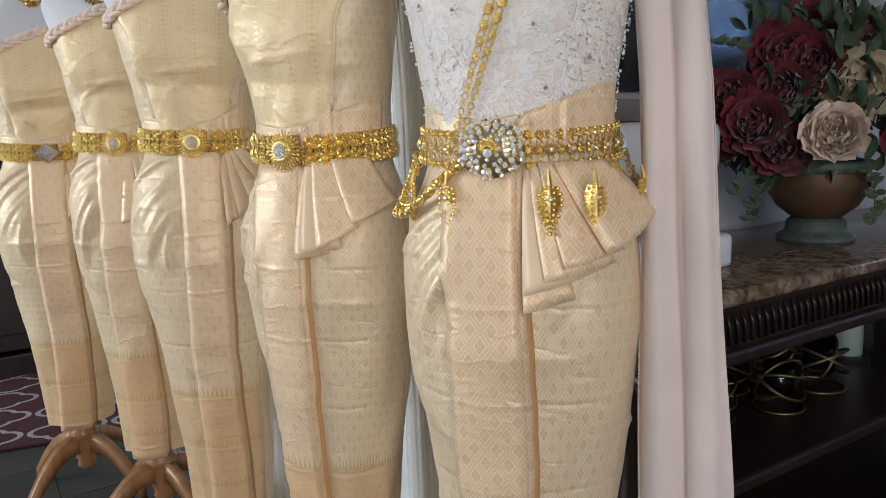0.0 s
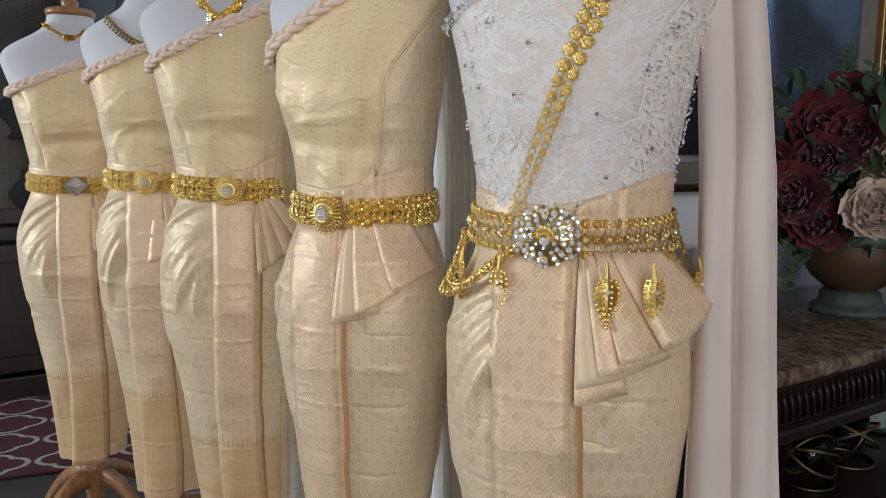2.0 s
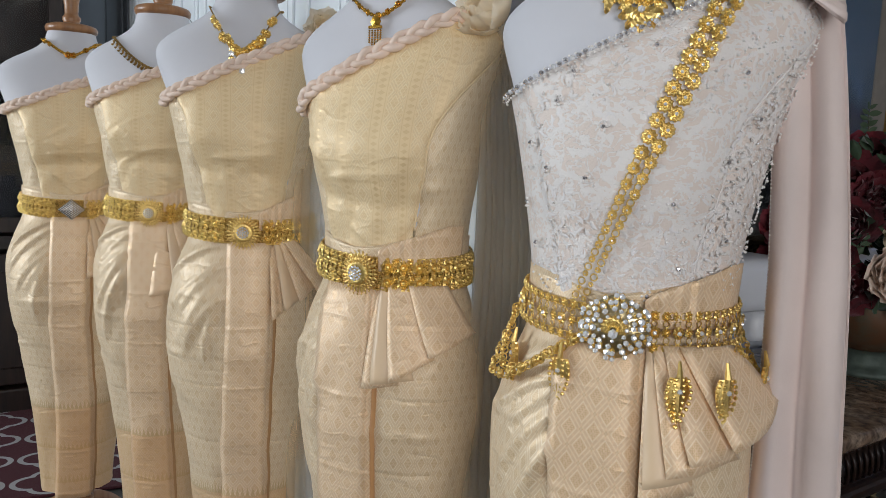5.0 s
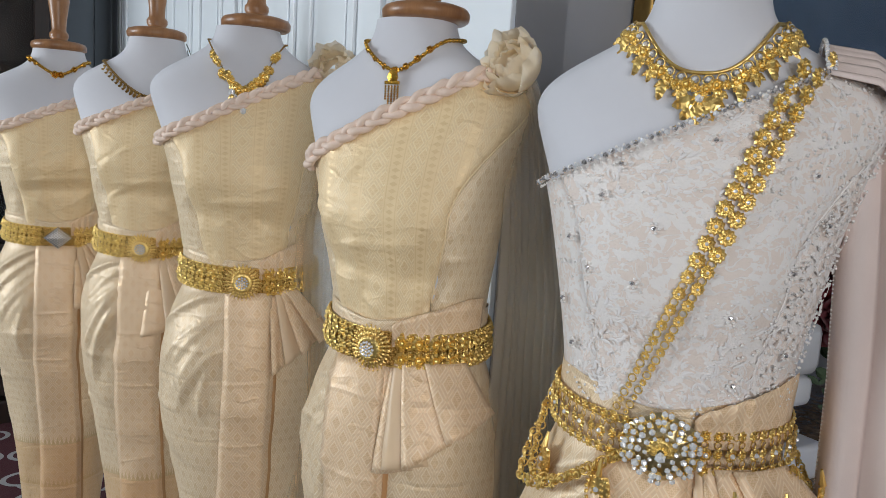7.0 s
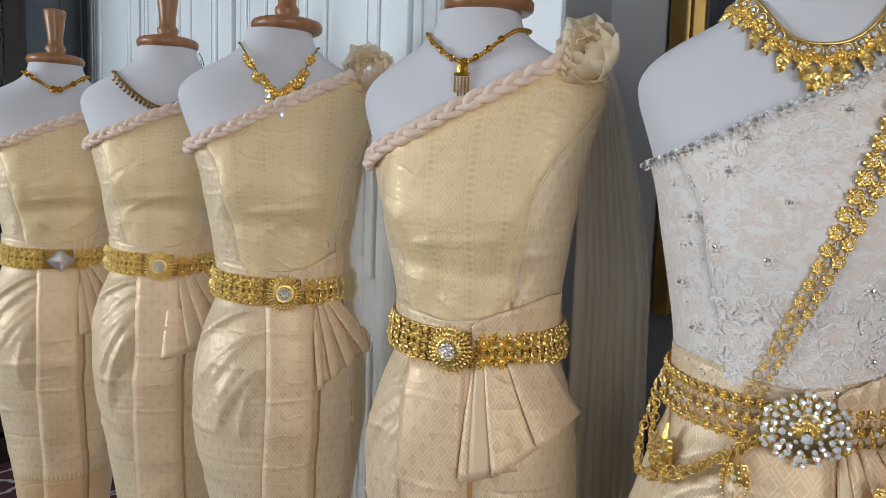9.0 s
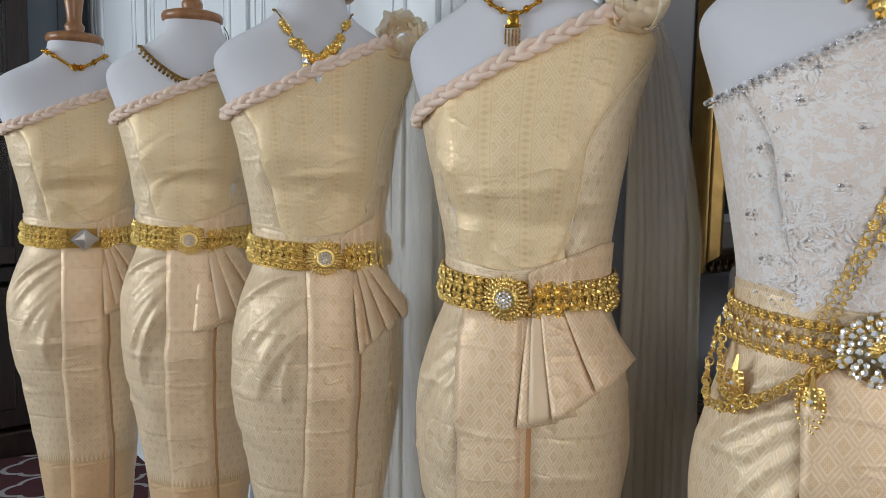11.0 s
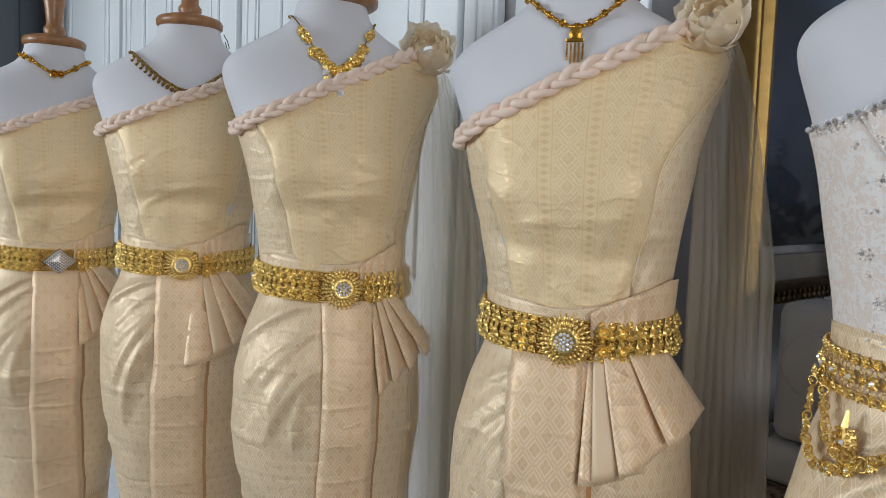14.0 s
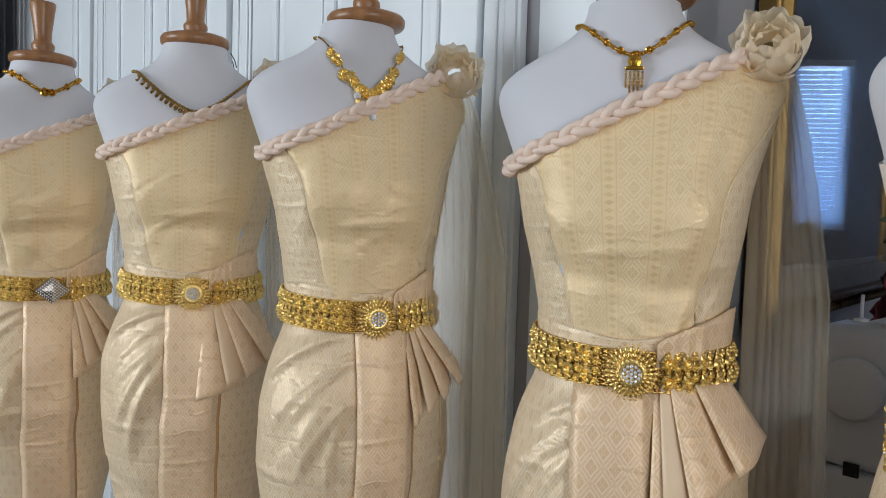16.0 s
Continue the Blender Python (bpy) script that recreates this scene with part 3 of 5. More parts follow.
def edge_points(lo, slope, off, n=60, x_to=0.13):
    """Points along the bodice's slanting top edge, over the front, from the bare shoulder's armpit to the other shoulder."""
    pts = []
    for phi in np.linspace(-1.45, 1.6, n):
        z = bodice_top(phi, lo, slope, off)
        p = torso(phi, z, off + 0.006)
        if p.x > x_to and phi > 0:
            break
        pts.append(p)
    return pts


def resample(pts, n):
    pts = [Vector(p) for p in pts]
    d = [0.0]
    for a, b in zip(pts, pts[1:]):
        d.append(d[-1] + (b - a).length)
    out = []
    for t in np.linspace(0, d[-1], n):
        out.append(Vector([float(np.interp(t, d, [p[k] for p in pts])) for k in range(3)]))
    return out


def make_braid(parent, lo, slope):
    """Three plaited strands of blush chiffon along the neckline."""
    path = resample(edge_points(lo, slope, 0.006), 140)
    for k in range(3):
        bm = bmesh.new()
        pts = []
        for i, p in enumerate(path):
            t = (path[min(i + 1, 139)] - path[max(i - 1, 0)]).normalized()
            out = Vector((p.x * 0.6, p.y, 0)).normalized()
            side = t.cross(out)
            th = i / 139 * 2 * math.pi * 4.6 + k * 2 * math.pi / 3
            pts.append(p + side * (0.0078 * math.sin(th) - 0.002) + out * (0.0015 + 0.0036 * math.sin(2 * th)) + 0.0012 * noise.noise_vector(p * 90 + Vector((k * 5, 0, 0))))
        tube(bm, pts, 0.0062, 10, taper=lambda u, k=k: 0.95 + 0.16 * math.sin(u * 47 + 2 * k) + 0.07 * math.sin(u * 131 + k))
        part("braid_strand", bm, BRAID, parent)
    return path


# ---- jewellery pieces ----
def flower_mesh(petals, r, depth, bead=0.3, mats=(GOLD,), rings=1, name="flower"):
    """A pressed flower facing -y, one skin: pointed petals round a domed eye, with a second tier where rings is 2."""
    bm = bmesh.new()
    n = petals * 2
    prof = [(bead * .62, 1.45, 0), (bead, .75, 0), (bead * 1.15, .35, 0), (.62, 1.0, 1), (1.0, .1, 1)] if rings == 1 else \
           [(bead * .62, 2.0, 0), (bead, 1.5, 0), (bead * 1.2, 1.0, 0), (.48, 1.5, 1), (.60, .7, 1), (.78, .9, 1), (1.0, -.5, 1)]
    tip = bm.verts.new((0, -depth * prof[0][1] * 1.12, 0))
    prev = None
    for k, (q, h, cut) in enumerate(prof):
        ring = []
        for i in range(n):
            a = math.pi * i / petals
            f = (1.0 if i % 2 == 0 else .82) if cut else 1.0
            g = (1.0 if i % 2 == 0 else .62) if cut else 1.0
            ring.append(bm.verts.new((r * q * f * math.sin(a), -depth * h * g, r * q * f * math.cos(a))))
        for i in range(n):
            face = bm.faces.new((tip, ring[i], ring[(i + 1) % n])) if prev is None else bm.faces.new((prev[i], ring[i], ring[(i + 1) % n], prev[(i + 1) % n]))
            face.material_index = len(mats) - 1 if k < 2 else 0
        prev = ring
    me = bpy.data.meshes.new(name)
    bm.to_mesh(me)
    bm.free()
    for mm in mats:
        me.materials.append(mm.m)
    return me


def facing(p, out, spin=0.0, scale=1.0, up=Vector((0, 0, 1))):
    """A pose at p whose -y looks along out."""
    y = -Vector(out).normalized()
    x = y.cross(up).normalized()
    z = x.cross(y)
    m = Matrix((x, y, z)).transposed().to_4x4()
    return Matrix.Translation(p) @ m @ Matrix.Rotation(spin, 4, "Y") @ Matrix.Scale(scale, 4)


def piece(name, me, m, parent):
    ob = new(name, me)
    ob.parent = parent
    ob.matrix_basis = m
    return ob


LINK_FLOWER = flower_mesh(8, 0.0115, 0.004, 0.34, name="belt_flower")
STONE_FLOWER = flower_mesh(8, 0.0105, 0.004, 0.36, (GOLD, CRYSTAL), name="stone_flower")
SASH_FLOWER = flower_mesh(10, 0.0125, 0.0026, 0.20, (GOLD, CRYSTAL), name="sash_flower", rings=2)
SMALL_FLOWER = flower_mesh(6, 0.007, 0.003, 0.4, (GOLD_DEEP,), name="small_flower")


def ring_mesh(name, r, t, mat):
    bm = bmesh.new()
    tube(bm, [(r * math.cos(a), 0, r * math.sin(a)) for a in np.linspace(0, 2 * math.pi, 12, endpoint=False)], t, 5, closed=True)
    me = bpy.data.meshes.new(name)
    bm.to_mesh(me)
    bm.free()
    me.materials.append(mat.m)
    me.shade_smooth()
    return me


RING = ring_mesh("belt_link", .0068, .0014, GOLD)
OVAL = ring_mesh("chain_link", .0042, .0010, GOLD)


def gem_mesh(r, name, mats=(CRYSTAL,)):
    bm = bmesh.new()
    bmesh.ops.create_icosphere(bm, subdivisions=1, radius=r)
    me = bpy.data.meshes.new(name)
    bm.to_mesh(me)
    bm.free()
    for mm in mats:
        me.materials.append(mm.m)
    return me


GEM = gem_mesh(0.0034, "gem")
GEM_DARK = gem_mesh(0.0034, "smoky_gem", (plain("smoky_crystal", (0.66, 0.64, 0.64), 0.10, 0.75, 0.1, 200, 0.0),))
GEM_BIG = gem_mesh(0.0065, "large_gem")
PEARL_BEAD = gem_mesh(0.0022, "pearl_bead", (PEARL,))
GOLD_BEAD = gem_mesh(0.0030, "gold_bead", (GOLD,))


def leaf_mesh(name, length, width, mat):
    bm = bmesh.new()
    n = 7
    rows = []
    for i in range(n):
        u = i / (n - 1)
        w = width * math.sin(math.pi * min(1, u * 0.85 + 0.12)) ** 0.8 * (1 + 0.22 * math.cos(u * 22))
        rows.append([(-w / 2, 0, -u * length), (0, -0.003 - .002 * math.sin(u * 9), -u * length), (w / 2, 0, -u * length)])
    sheet(bm, rows, 0.0009)
    me = bpy.data.meshes.new(name)
    bm.to_mesh(me)
    bm.free()
    me.materials.append(mat.m)
    return me


GOLD_LEAF = leaf_mesh("gold_leaf", 0.024, 0.013, GOLD)
OLD_LEAF = leaf_mesh("antique_leaf", 0.012, 0.009, GOLD_OLD)


def sag(phi):
    """The belts hang lower in front than over the hips."""
    return 0.010 * (1 - math.cos(phi)) - 0.003 * math.sin(phi)


def make_belt(place, waist, seed, style, half=0.022, label=""):
    belt = empty("belt", place, label, "belt", "gold belts on the forms")

    def at(phi, z, off):
        return skirt(phi, z + sag(phi), off)

    if style != "wide":
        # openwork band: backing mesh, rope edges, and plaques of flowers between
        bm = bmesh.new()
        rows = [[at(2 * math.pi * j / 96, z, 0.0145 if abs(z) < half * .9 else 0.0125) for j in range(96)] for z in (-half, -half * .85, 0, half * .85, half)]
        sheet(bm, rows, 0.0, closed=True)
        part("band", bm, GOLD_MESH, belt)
        for z in (-half, half):
            bm = bmesh.new()
            tube(bm, [at(2 * math.pi * j / 240, z, 0.0150 + 0.0014 * (j % 2)) + Vector((0, 0, .0010 * ((j // 2) % 2))) for j in range(240)], 0.0013, 5, closed=True)
            part("rope_edge", bm, GOLD, belt)
    step = 0.098 if style != "wide" else 0.105
    n = int(4.6 / step)
    for k in range(n + 1):
        ph = -2.3 + step * k
        if abs(ph) <= (0.27 if style != "wide" else 0.3):
            continue

        def put(name, me, z, spin, size, lift=0.0, dphi=0.0):
            p = at(ph + dphi, z, 0.0160 + lift)
            piece(name, me, facing(p, Vector((p.x, p.y, 0)), spin, size), belt)

        if style == "wide":
            for z in (-half * .66, half * .66):
                put("belt_link", LINK_FLOWER, z, .2, .58)
                put("belt_link", RING, z, 0, .62, .0, step / 2)
            for z in (-half * .22, half * .22):
                put("belt_link", RING, z * 1.5, 0, .55, .001)
            if k % 2:
                put("belt_stone", STONE_FLOWER, 0, 0, .78, .003)
            else:
                put("belt_link", LINK_FLOWER, 0, .2, .55, .001)
            continue
        if k % 2:
            for z in (-half * .48, half * .48):
                put("belt_flower", LINK_FLOWER, z, .2, 1.02, .0010)
            for z in (-half * .92, 0, half * .92):
                put("belt_boss", LINK_FLOWER, z, .4, .40, .0006)
        else:
            for z in (-half * .80, -half * .27, half * .27, half * .80):
                put("belt_boss", LINK_FLOWER, z, .4, .66)
    return belt


def make_buckle(belt, style):
    p = skirt(0, 0, 0.024) + Vector((0, 0, 0.006 if style == "lotus" else 0.0))
    base = Matrix.Translation(p)
    bm = bmesh.new()
    if style == "round":
        for ring, (r, n, ln, tilt) in enumerate(((.0345, 28, .012, .0), (.028, 26, .011, .003), (.021, 20, .010, .006))):
            for k in range(n):
                a = 2 * math.pi * (k + .5 * (ring % 2)) / n
                d, t = Vector((math.sin(a), 0, math.cos(a))), Vector((math.cos(a), 0, -math.sin(a)))
                y = Vector((0, -tilt, 0))
                q = [d * (r - ln) + y, d * (r - ln * .4) + t * .0028 + y * 1.1, d * r + y - Vector((0, -.002, 0)), d * (r - ln * .4) - t * .0028 + y * 1.1]
                vs = [bm.verts.new(p + w) for w in q]
                mv = bm.verts.new(p + d * (r - ln * .4) + y + Vector((0, -.003, 0)))
                for i in range(4):
                    bm.faces.new((vs[i], mv, vs[(i + 1) % 4]))
                ball(bm, p + d * (r + .0005) + y + Vector((0, -.001, 0)), .0016)
        lathe(bm, [(.021, 0), (.019, .006), (.013, .010), (.012, .007)], 24, base @ Matrix.Rotation(radians(90), 4, "X"))
        part("rosette", bm, GOLD, belt, "gold petalled rosette")
        bk_gems = [(0, 0)] + [(.0052 * math.sin(a), .0052 * math.cos(a)) for a in np.arange(6) * math.pi / 3] + [(.0102 * math.sin(a), .0102 * math.cos(a)) for a in np.arange(12) * math.pi / 6]
        for k, (x, z) in enumerate(bk_gems):
            piece("gem", GEM, Matrix.Translation(p + Vector((x, -.011, z))) @ Matrix.Rotation(k * .7, 4, "Y") @ Matrix.Scale(.74, 4), belt)
    elif style == "diamond":
        lathe(bm, [(.036, 0), (.033, .005), (.020, .009), (.0, .012)], 4, base @ Matrix.Rotation(radians(90), 4, "X") @ Matrix.Diagonal((1.0, .82, 1, 1)))
        part("plaque", bm, SILVER, belt, "diamond-shaped silver plaque", smooth=False)
        n = 9
        for i in range(-n, n + 1):
            for j in range(-n, n + 1):
                x, z = i * .0038, j * .0032
                if abs(x) / .036 + abs(z) / .030 <= 1.0 and (i + j) % 2 == 0:
                    rr = abs(x) / .036 + abs(z) / .030
                    piece("gem", GEM, Matrix.Translation(p + Vector((x, -.008 - .010 * (1 - rr), z))) @ Matrix.Rotation(i + j * .7, 4, "Y") @ Matrix.Scale(.50 if rr > .2 else .8, 4), belt)
    else:
        # large lotus-heart brooch: dark backing, tiers of stones, gilt petals round one large stone
        rnd = random.Random(5)
        outl = []
        for k in range(40):
            a = 2 * math.pi * k / 40
            r = .0385 * (1 + .05 * math.cos(2 * a) - .07 * math.cos(a) + .05 * math.cos(6 * a))
            outl.append(Vector((r * math.sin(a) * 1.10, 0, r * math.cos(a) * .90)))
        c = bm.verts.new(p + Vector((0, -.012, 0)))
        for sc, dy in ((1, 0), (.8, -.006), (.45, -.011)):
            vs = [bm.verts.new(p + o * sc + Vector((0, dy, 0))) for o in outl]
            if sc < 1:
                for i in range(40):
                    bm.faces.new((prev[i], prev[(i + 1) % 40], vs[(i + 1) % 40], vs[i]))
            prev = vs
        for i in range(40):
            bm.faces.new((prev[i], prev[(i + 1) % 40], c))
        part("brooch", bm, GOLD_PALE, belt, "pale gilt brooch backing", smooth=False)
        for tier, (sc, n, dy, s) in enumerate(((1.0, 26, -.004, 1.1), (.80, 21, -.009, 1.25), (.60, 15, -.013, 1.1), (.40, 9, -.016, .9))):
            for k in range(n):
                o = outl[int((k + .5 * (tier % 2)) * 40 / n) % 40] * sc
                d = o.normalized()
                piece("gem", GEM, Matrix.Translation(p + o + Vector((0, dy - .003, 0))) @ Matrix.Rotation(k * .9, 4, "Z") @ Matrix.Scale(s * rnd.uniform(.8, 1.1), 4), belt)
                if tier < 2:
                    mm = facing(p + o * .93 + Vector((0, dy - .001, 0)), Vector((d.x * .5, -1, d.z * .5)), 0, .50, -d)
                    piece("brooch_petal", GOLD_LEAF, mm @ Matrix.Translation((0, 0, .010)), belt)
        for k in range(9):
            a = math.radians(-100 + 200 * k / 8)
            d = Vector((math.sin(a), 0, math.cos(a)))
            piece("brooch_petal", GOLD_LEAF, facing(p + Vector((0, -.018, -.003)) + d * .003, Vector((d.x * .5, -1, d.z * .5)), 0, .62, -d), belt)
        piece("gem", GEM_BIG, Matrix.Translation(p + Vector((0, -.018, -.008))), belt)


m = Mat("gold_filigree", 0.40, 1.0)
v = m.coord("Object")
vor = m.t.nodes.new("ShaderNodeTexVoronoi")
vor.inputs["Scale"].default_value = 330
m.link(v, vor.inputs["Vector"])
# gold darkened between the beads, painting the shade of the openwork's gaps
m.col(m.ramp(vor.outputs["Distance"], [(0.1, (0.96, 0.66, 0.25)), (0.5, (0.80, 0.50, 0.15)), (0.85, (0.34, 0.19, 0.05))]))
m.bump(vor.outputs["Distance"], 0.9, 0.003)
GOLD_MESH = m

# ---- the five dressed forms ----
# buckle x, y, height of the belt, facing in degrees to the viewer's left, seed, hem below the belt
STANDS = [(0.058, 0.924, 1.094, 22, 5, 0.88), (-0.273, 1.255, 1.097, 28, 4, 0.88), (-0.538, 1.600, 1.116, -6, 3, 0.88),
          (-0.844, 1.913, 1.120, -4, 2, 0.86), (-1.143, 2.150, 1.099, -22, 1, 0.84)]
FRAMES = []
for bx, by, bz, ang, seed, hem in STANDS:
    a = radians(ang)
    back = 0.122
    FRAMES.append((Matrix.Translation((bx + back * math.sin(a), by + back * math.cos(a), bz)) @ Matrix.Rotation(-a, 4, "Z"), bz, seed, hem))

FORM_LABEL = ["white jersey dress form wearing a white lace Thai gown", "white jersey dress form wearing a cream gold one-shoulder gown", "white jersey dress form with a turned maple neck cap",
              "white jersey dress form with a safety pin at its neck", "white jersey dress form on a maple stand beside the rug"]
LO = [0.270, 0.262, 0.265, 0.262, 0.262]
SLOPE = [0.475, 0.50, 0.50, 0.44, 0.44]
FANS = {
    5: [(.03, .055, .034, .088, -.200, -.185), (.03, .065, .036, .125, -.176, -.145), (.035, .07, .055, .13, -.158, -.140), (.045, .08, .072, .137, -.140, -.124), (.06, .125, .11, .190, -.125, -.080)],
    4: [(.025, .05, .022, .07, -.180, -.172), (.03, .055, .035, .09, -.170, -.160), (.04, .07, .06, .115, -.162, -.126), (.068, .125, .105, .168, -.120, -.086)],
    3: [(.042, .06, .05, .07, -.180, -.167), (.05, .072, .07, .099, -.160, -.140), (.058, .082, .093, .127, -.140, -.118), (.066, .09, .12, .152, -.120, -.096)],
    2: [(.02, .05, .005, .085, -.205, -.182), (.03, .06, .05, .10, -.178, -.166), (.04, .07, .08, .125, -.165, -.146), (.055, .085, .115, .152, -.142, -.116)],
    1: [(.03, .055, .03, .075, -.19, -.175), (.035, .06, .05, .095, -.165, -.15), (.045, .07, .075, .12, -.15, -.125), (.055, .085, .10, .15, -.12, -.09)],
}
PANELS = {5: (-.055, .030), 4: (-.06, .022), 3: (-.03, .045), 2: (-.045, .035), 1: (-.045, .035)}
DRESS_LABEL = ["ivory beaded lace bodice over a cream brocade Thai skirt", "cream gold brocade Thai gown with pleated front and blush braid"]
LEANS = {4: 0.03, 3: 0.03}
for n, (place, bz, seed, hem) in enumerate(FRAMES):
    SHEAR[0] = LEANS.get(seed, 0.0)
    mannequin(place, bz, FORM_LABEL[n])
    dress = empty("dress", place, DRESS_LABEL[min(n, 1)], "dress", "Thai gowns on the forms")
    make_skirt(dress, seed, hem)
    make_panel(dress, seed, hem, *PANELS[seed])
    make_fan(dress, seed, FANS[seed])
    make_tuck(dress, seed, .025, .155 if seed > 3 else .12, .036, .080)
    if seed == 5:
        make_bodice(dress, seed, LO[n], SLOPE[n], (LACE, LACE))
    else:
        make_bodice(dress, seed, LO[n], SLOPE[n], (SILK_BODICE, SILK_SIDE))
        make_braid(dress, LO[n], SLOPE[n])
    belt = make_belt(place, bz, seed, "wide" if seed == 5 else "plain", 0.029 if seed == 5 else 0.025,
                     "gold filigree belt with a crystal lotus brooch" if seed == 5 else "gold filigree belt with a silver diamond buckle" if seed == 1 else "gold filigree belt with a round crystal rosette")
    make_buckle(belt, {5: "lotus", 1: "diamond"}.get(seed, "round"))

# ---- windows with blinds ----
BLIND = Mat("white_blind_slat", 0.45, 0, (0.72, 0.76, 0.80))
BLIND.set(Transmission_Weight=0.0)
tr = BLIND.t.nodes.new("ShaderNodeBsdfTranslucent")
tr.inputs[0].default_value = (0.75, 0.84, 0.95, 1)
mx = BLIND.t.nodes.new("ShaderNodeMixShader")
mx.inputs[0].default_value = 0.6
BLIND.link(BLIND.b.outputs[0], mx.inputs[1])
BLIND.link(tr.outputs[0], mx.inputs[2])
BLIND.link(mx.outputs[0], BLIND.t.nodes["Material Output"].inputs[0])


def blind_window(n, y0, y1, z0, z1):
    win = empty("window_%d" % n, Matrix.Translation((4.7, 0, 0)), "white window with a lowered venetian blind", "window", kind="structure")
    bm = bmesh.new()
    for a in ((0.02, 0.12, y0, y0 + .05, z0, z1), (0.02, 0.12, y1 - .05, y1, z0, z1), (0.02, 0.12, y0 + .05, y1 - .05, z1 - .05, z1), (0.02, 0.12, y0 + .05, y1 - .05, z0, z0 + .05)):
        box(bm, *a, 0.004)
    part("window_frame", bm, WHITE_PAINT, win, smooth=False)
    bm = bmesh.new()
    box(bm, -.001, .001, y0 + .03, y1 - .03, -.022, .022)
    me0 = part("slat", bm, BLIND, win, smooth=False)
    z = z0 + .06
    first = True
    while z < z1 - .06:
        mm = Matrix.Translation((-.01, 0, z)) @ Matrix.Rotation(radians(38), 4, "Y")
        if first:
            me0.matrix_basis, first = mm, False
        else:
            share(me0, "slat", mm, win)
        z += .036
    bm = bmesh.new()
    box(bm, -.04, .015, y0 + .01, y1 - .01, z1 - .055, z1 - .005, .004)
    part("head_rail", bm, WHITE_PAINT, win, smooth=False)


m = Mat("bright_sky_outside", 1.0)
em = m.t.nodes.new("ShaderNodeEmission")
em.inputs[0].default_value, em.inputs[1].default_value = (0.42, 0.62, 1.0, 1), 10.0
m.link(em.outputs[0], m.t.nodes["Material Output"].inputs[0])
bm = bmesh.new()
box(bm, 5.9, 5.92, 0.2, 6.0, 0.6, 4.2)
tagged(part("backdrop", bm, m, None, smooth=False), "bright blue sky outside the windows", "sky", kind="structure")
blind_window(1, 1.2, 1.95, 1.60, 2.5)
blind_window(2, 2.95, 3.38, 1.23, 2.5)


# ---- door wall ----
def set_at(ob, m):
    ob.matrix_world = m
    return ob


def panel_door(name, x0, x1, mat, label):
    d = empty(name, DOORS, label, "door", kind="structure")
    bm = bmesh.new()
    box(bm, x0, x1, 0.0, 0.03, 0.01, 2.40, 0.003)
    part("leaf", bm, mat, d, smooth=False)
    w = x1 - x0
    for z0, z1 in ((0.25, 0.95), (1.10, 2.25)):
        for a, b in ((x0 + .10, x0 + w / 2 - .04), (x0 + w / 2 + .04, x1 - .10)) if w > .7 else ((x0 + .09, x1 - .09),):
            bm = bmesh.new()
            # a raised panel: sunk groove frame and a bevelled field
            for q in ((a, b, .03, .040, z0, z0 + .022), (a, b, .03, .040, z1 - .022, z1), (a, a + .022, .03, .040, z0 + .022, z1 - .022), (b - .022, b, .03, .040, z0 + .022, z1 - .022)):
                box(bm, *q, .004)
            box(bm, a + .05, b - .05, .03, .034, z0 + .05, z1 - .05, .003)
            part("raised_panel", bm, mat, d, smooth=False)
    return d


def fluted_casing(x0, x1):
    bm = bmesh.new()
    box(bm, x0, x1, 0.0, 0.022, 0.0, 2.46, 0.002)
    n = 2
    for k in range(n):
        a = x0 + (x1 - x0) * (k + .2) / n
        box(bm, a, a + (x1 - x0) * .6 / n, 0.022, 0.028, 0.16, 2.36, 0.003)
    box(bm, x0 - .006, x1 + .006, 0.022, .036, 0.0, .15, .003)
    tagged(set_at(part("trim", bm, WHITE_PAINT, None, smooth=False), DOORS), "white fluted door casing", "trim", kind="structure")


bm = bmesh.new()
box(bm, 0.0, 0.285, 0.0, 0.012, 0.0, 2.9, 0.003)
tagged(set_at(part("trim", bm, WHITE_PAINT, None, smooth=False), DOORS), "flat white corner board", "trim", kind="structure")
panel_door("door_1", 0.42, 1.20, WHITE_PAINT, "white painted closet door with raised panels")
panel_door("door_2", 1.33, 2.10, WHITE_PAINT, "white painted closet door with raised panels")
panel_door("door_3", 2.23, 2.86, WHITE_PAINT, "white painted closet door with raised panels")
d3 = panel_door("door_4", 3.00, 3.66, GREY_DOOR, "grey painted door with an iron lever")
for x0, x1 in ((0.32, 0.41), (1.22, 1.31), (2.12, 2.21), (2.88, 2.98)):
    fluted_casing(x0, x1)
bm = bmesh.new()
box(bm, 3.60, 3.63, .03, .042, 1.40, 1.62, .003)
tube(bm, [(3.615, .04, 1.52), (3.615, .085, 1.52), (3.60, .095, 1.52), (3.52, .095, 1.515)], .009, 8)
part("door_handle", bm, IRON, d3, "dark iron lever handle")
bm = bmesh.new()
box(bm, 3.68, 5.6, 0.0, 0.02, 0.0, 2.9)
tagged(set_at(part("wall_panel", bm, GREY_DOOR, None, smooth=False), DOORS), "dark grey painted wall panel", "wall", kind="structure")

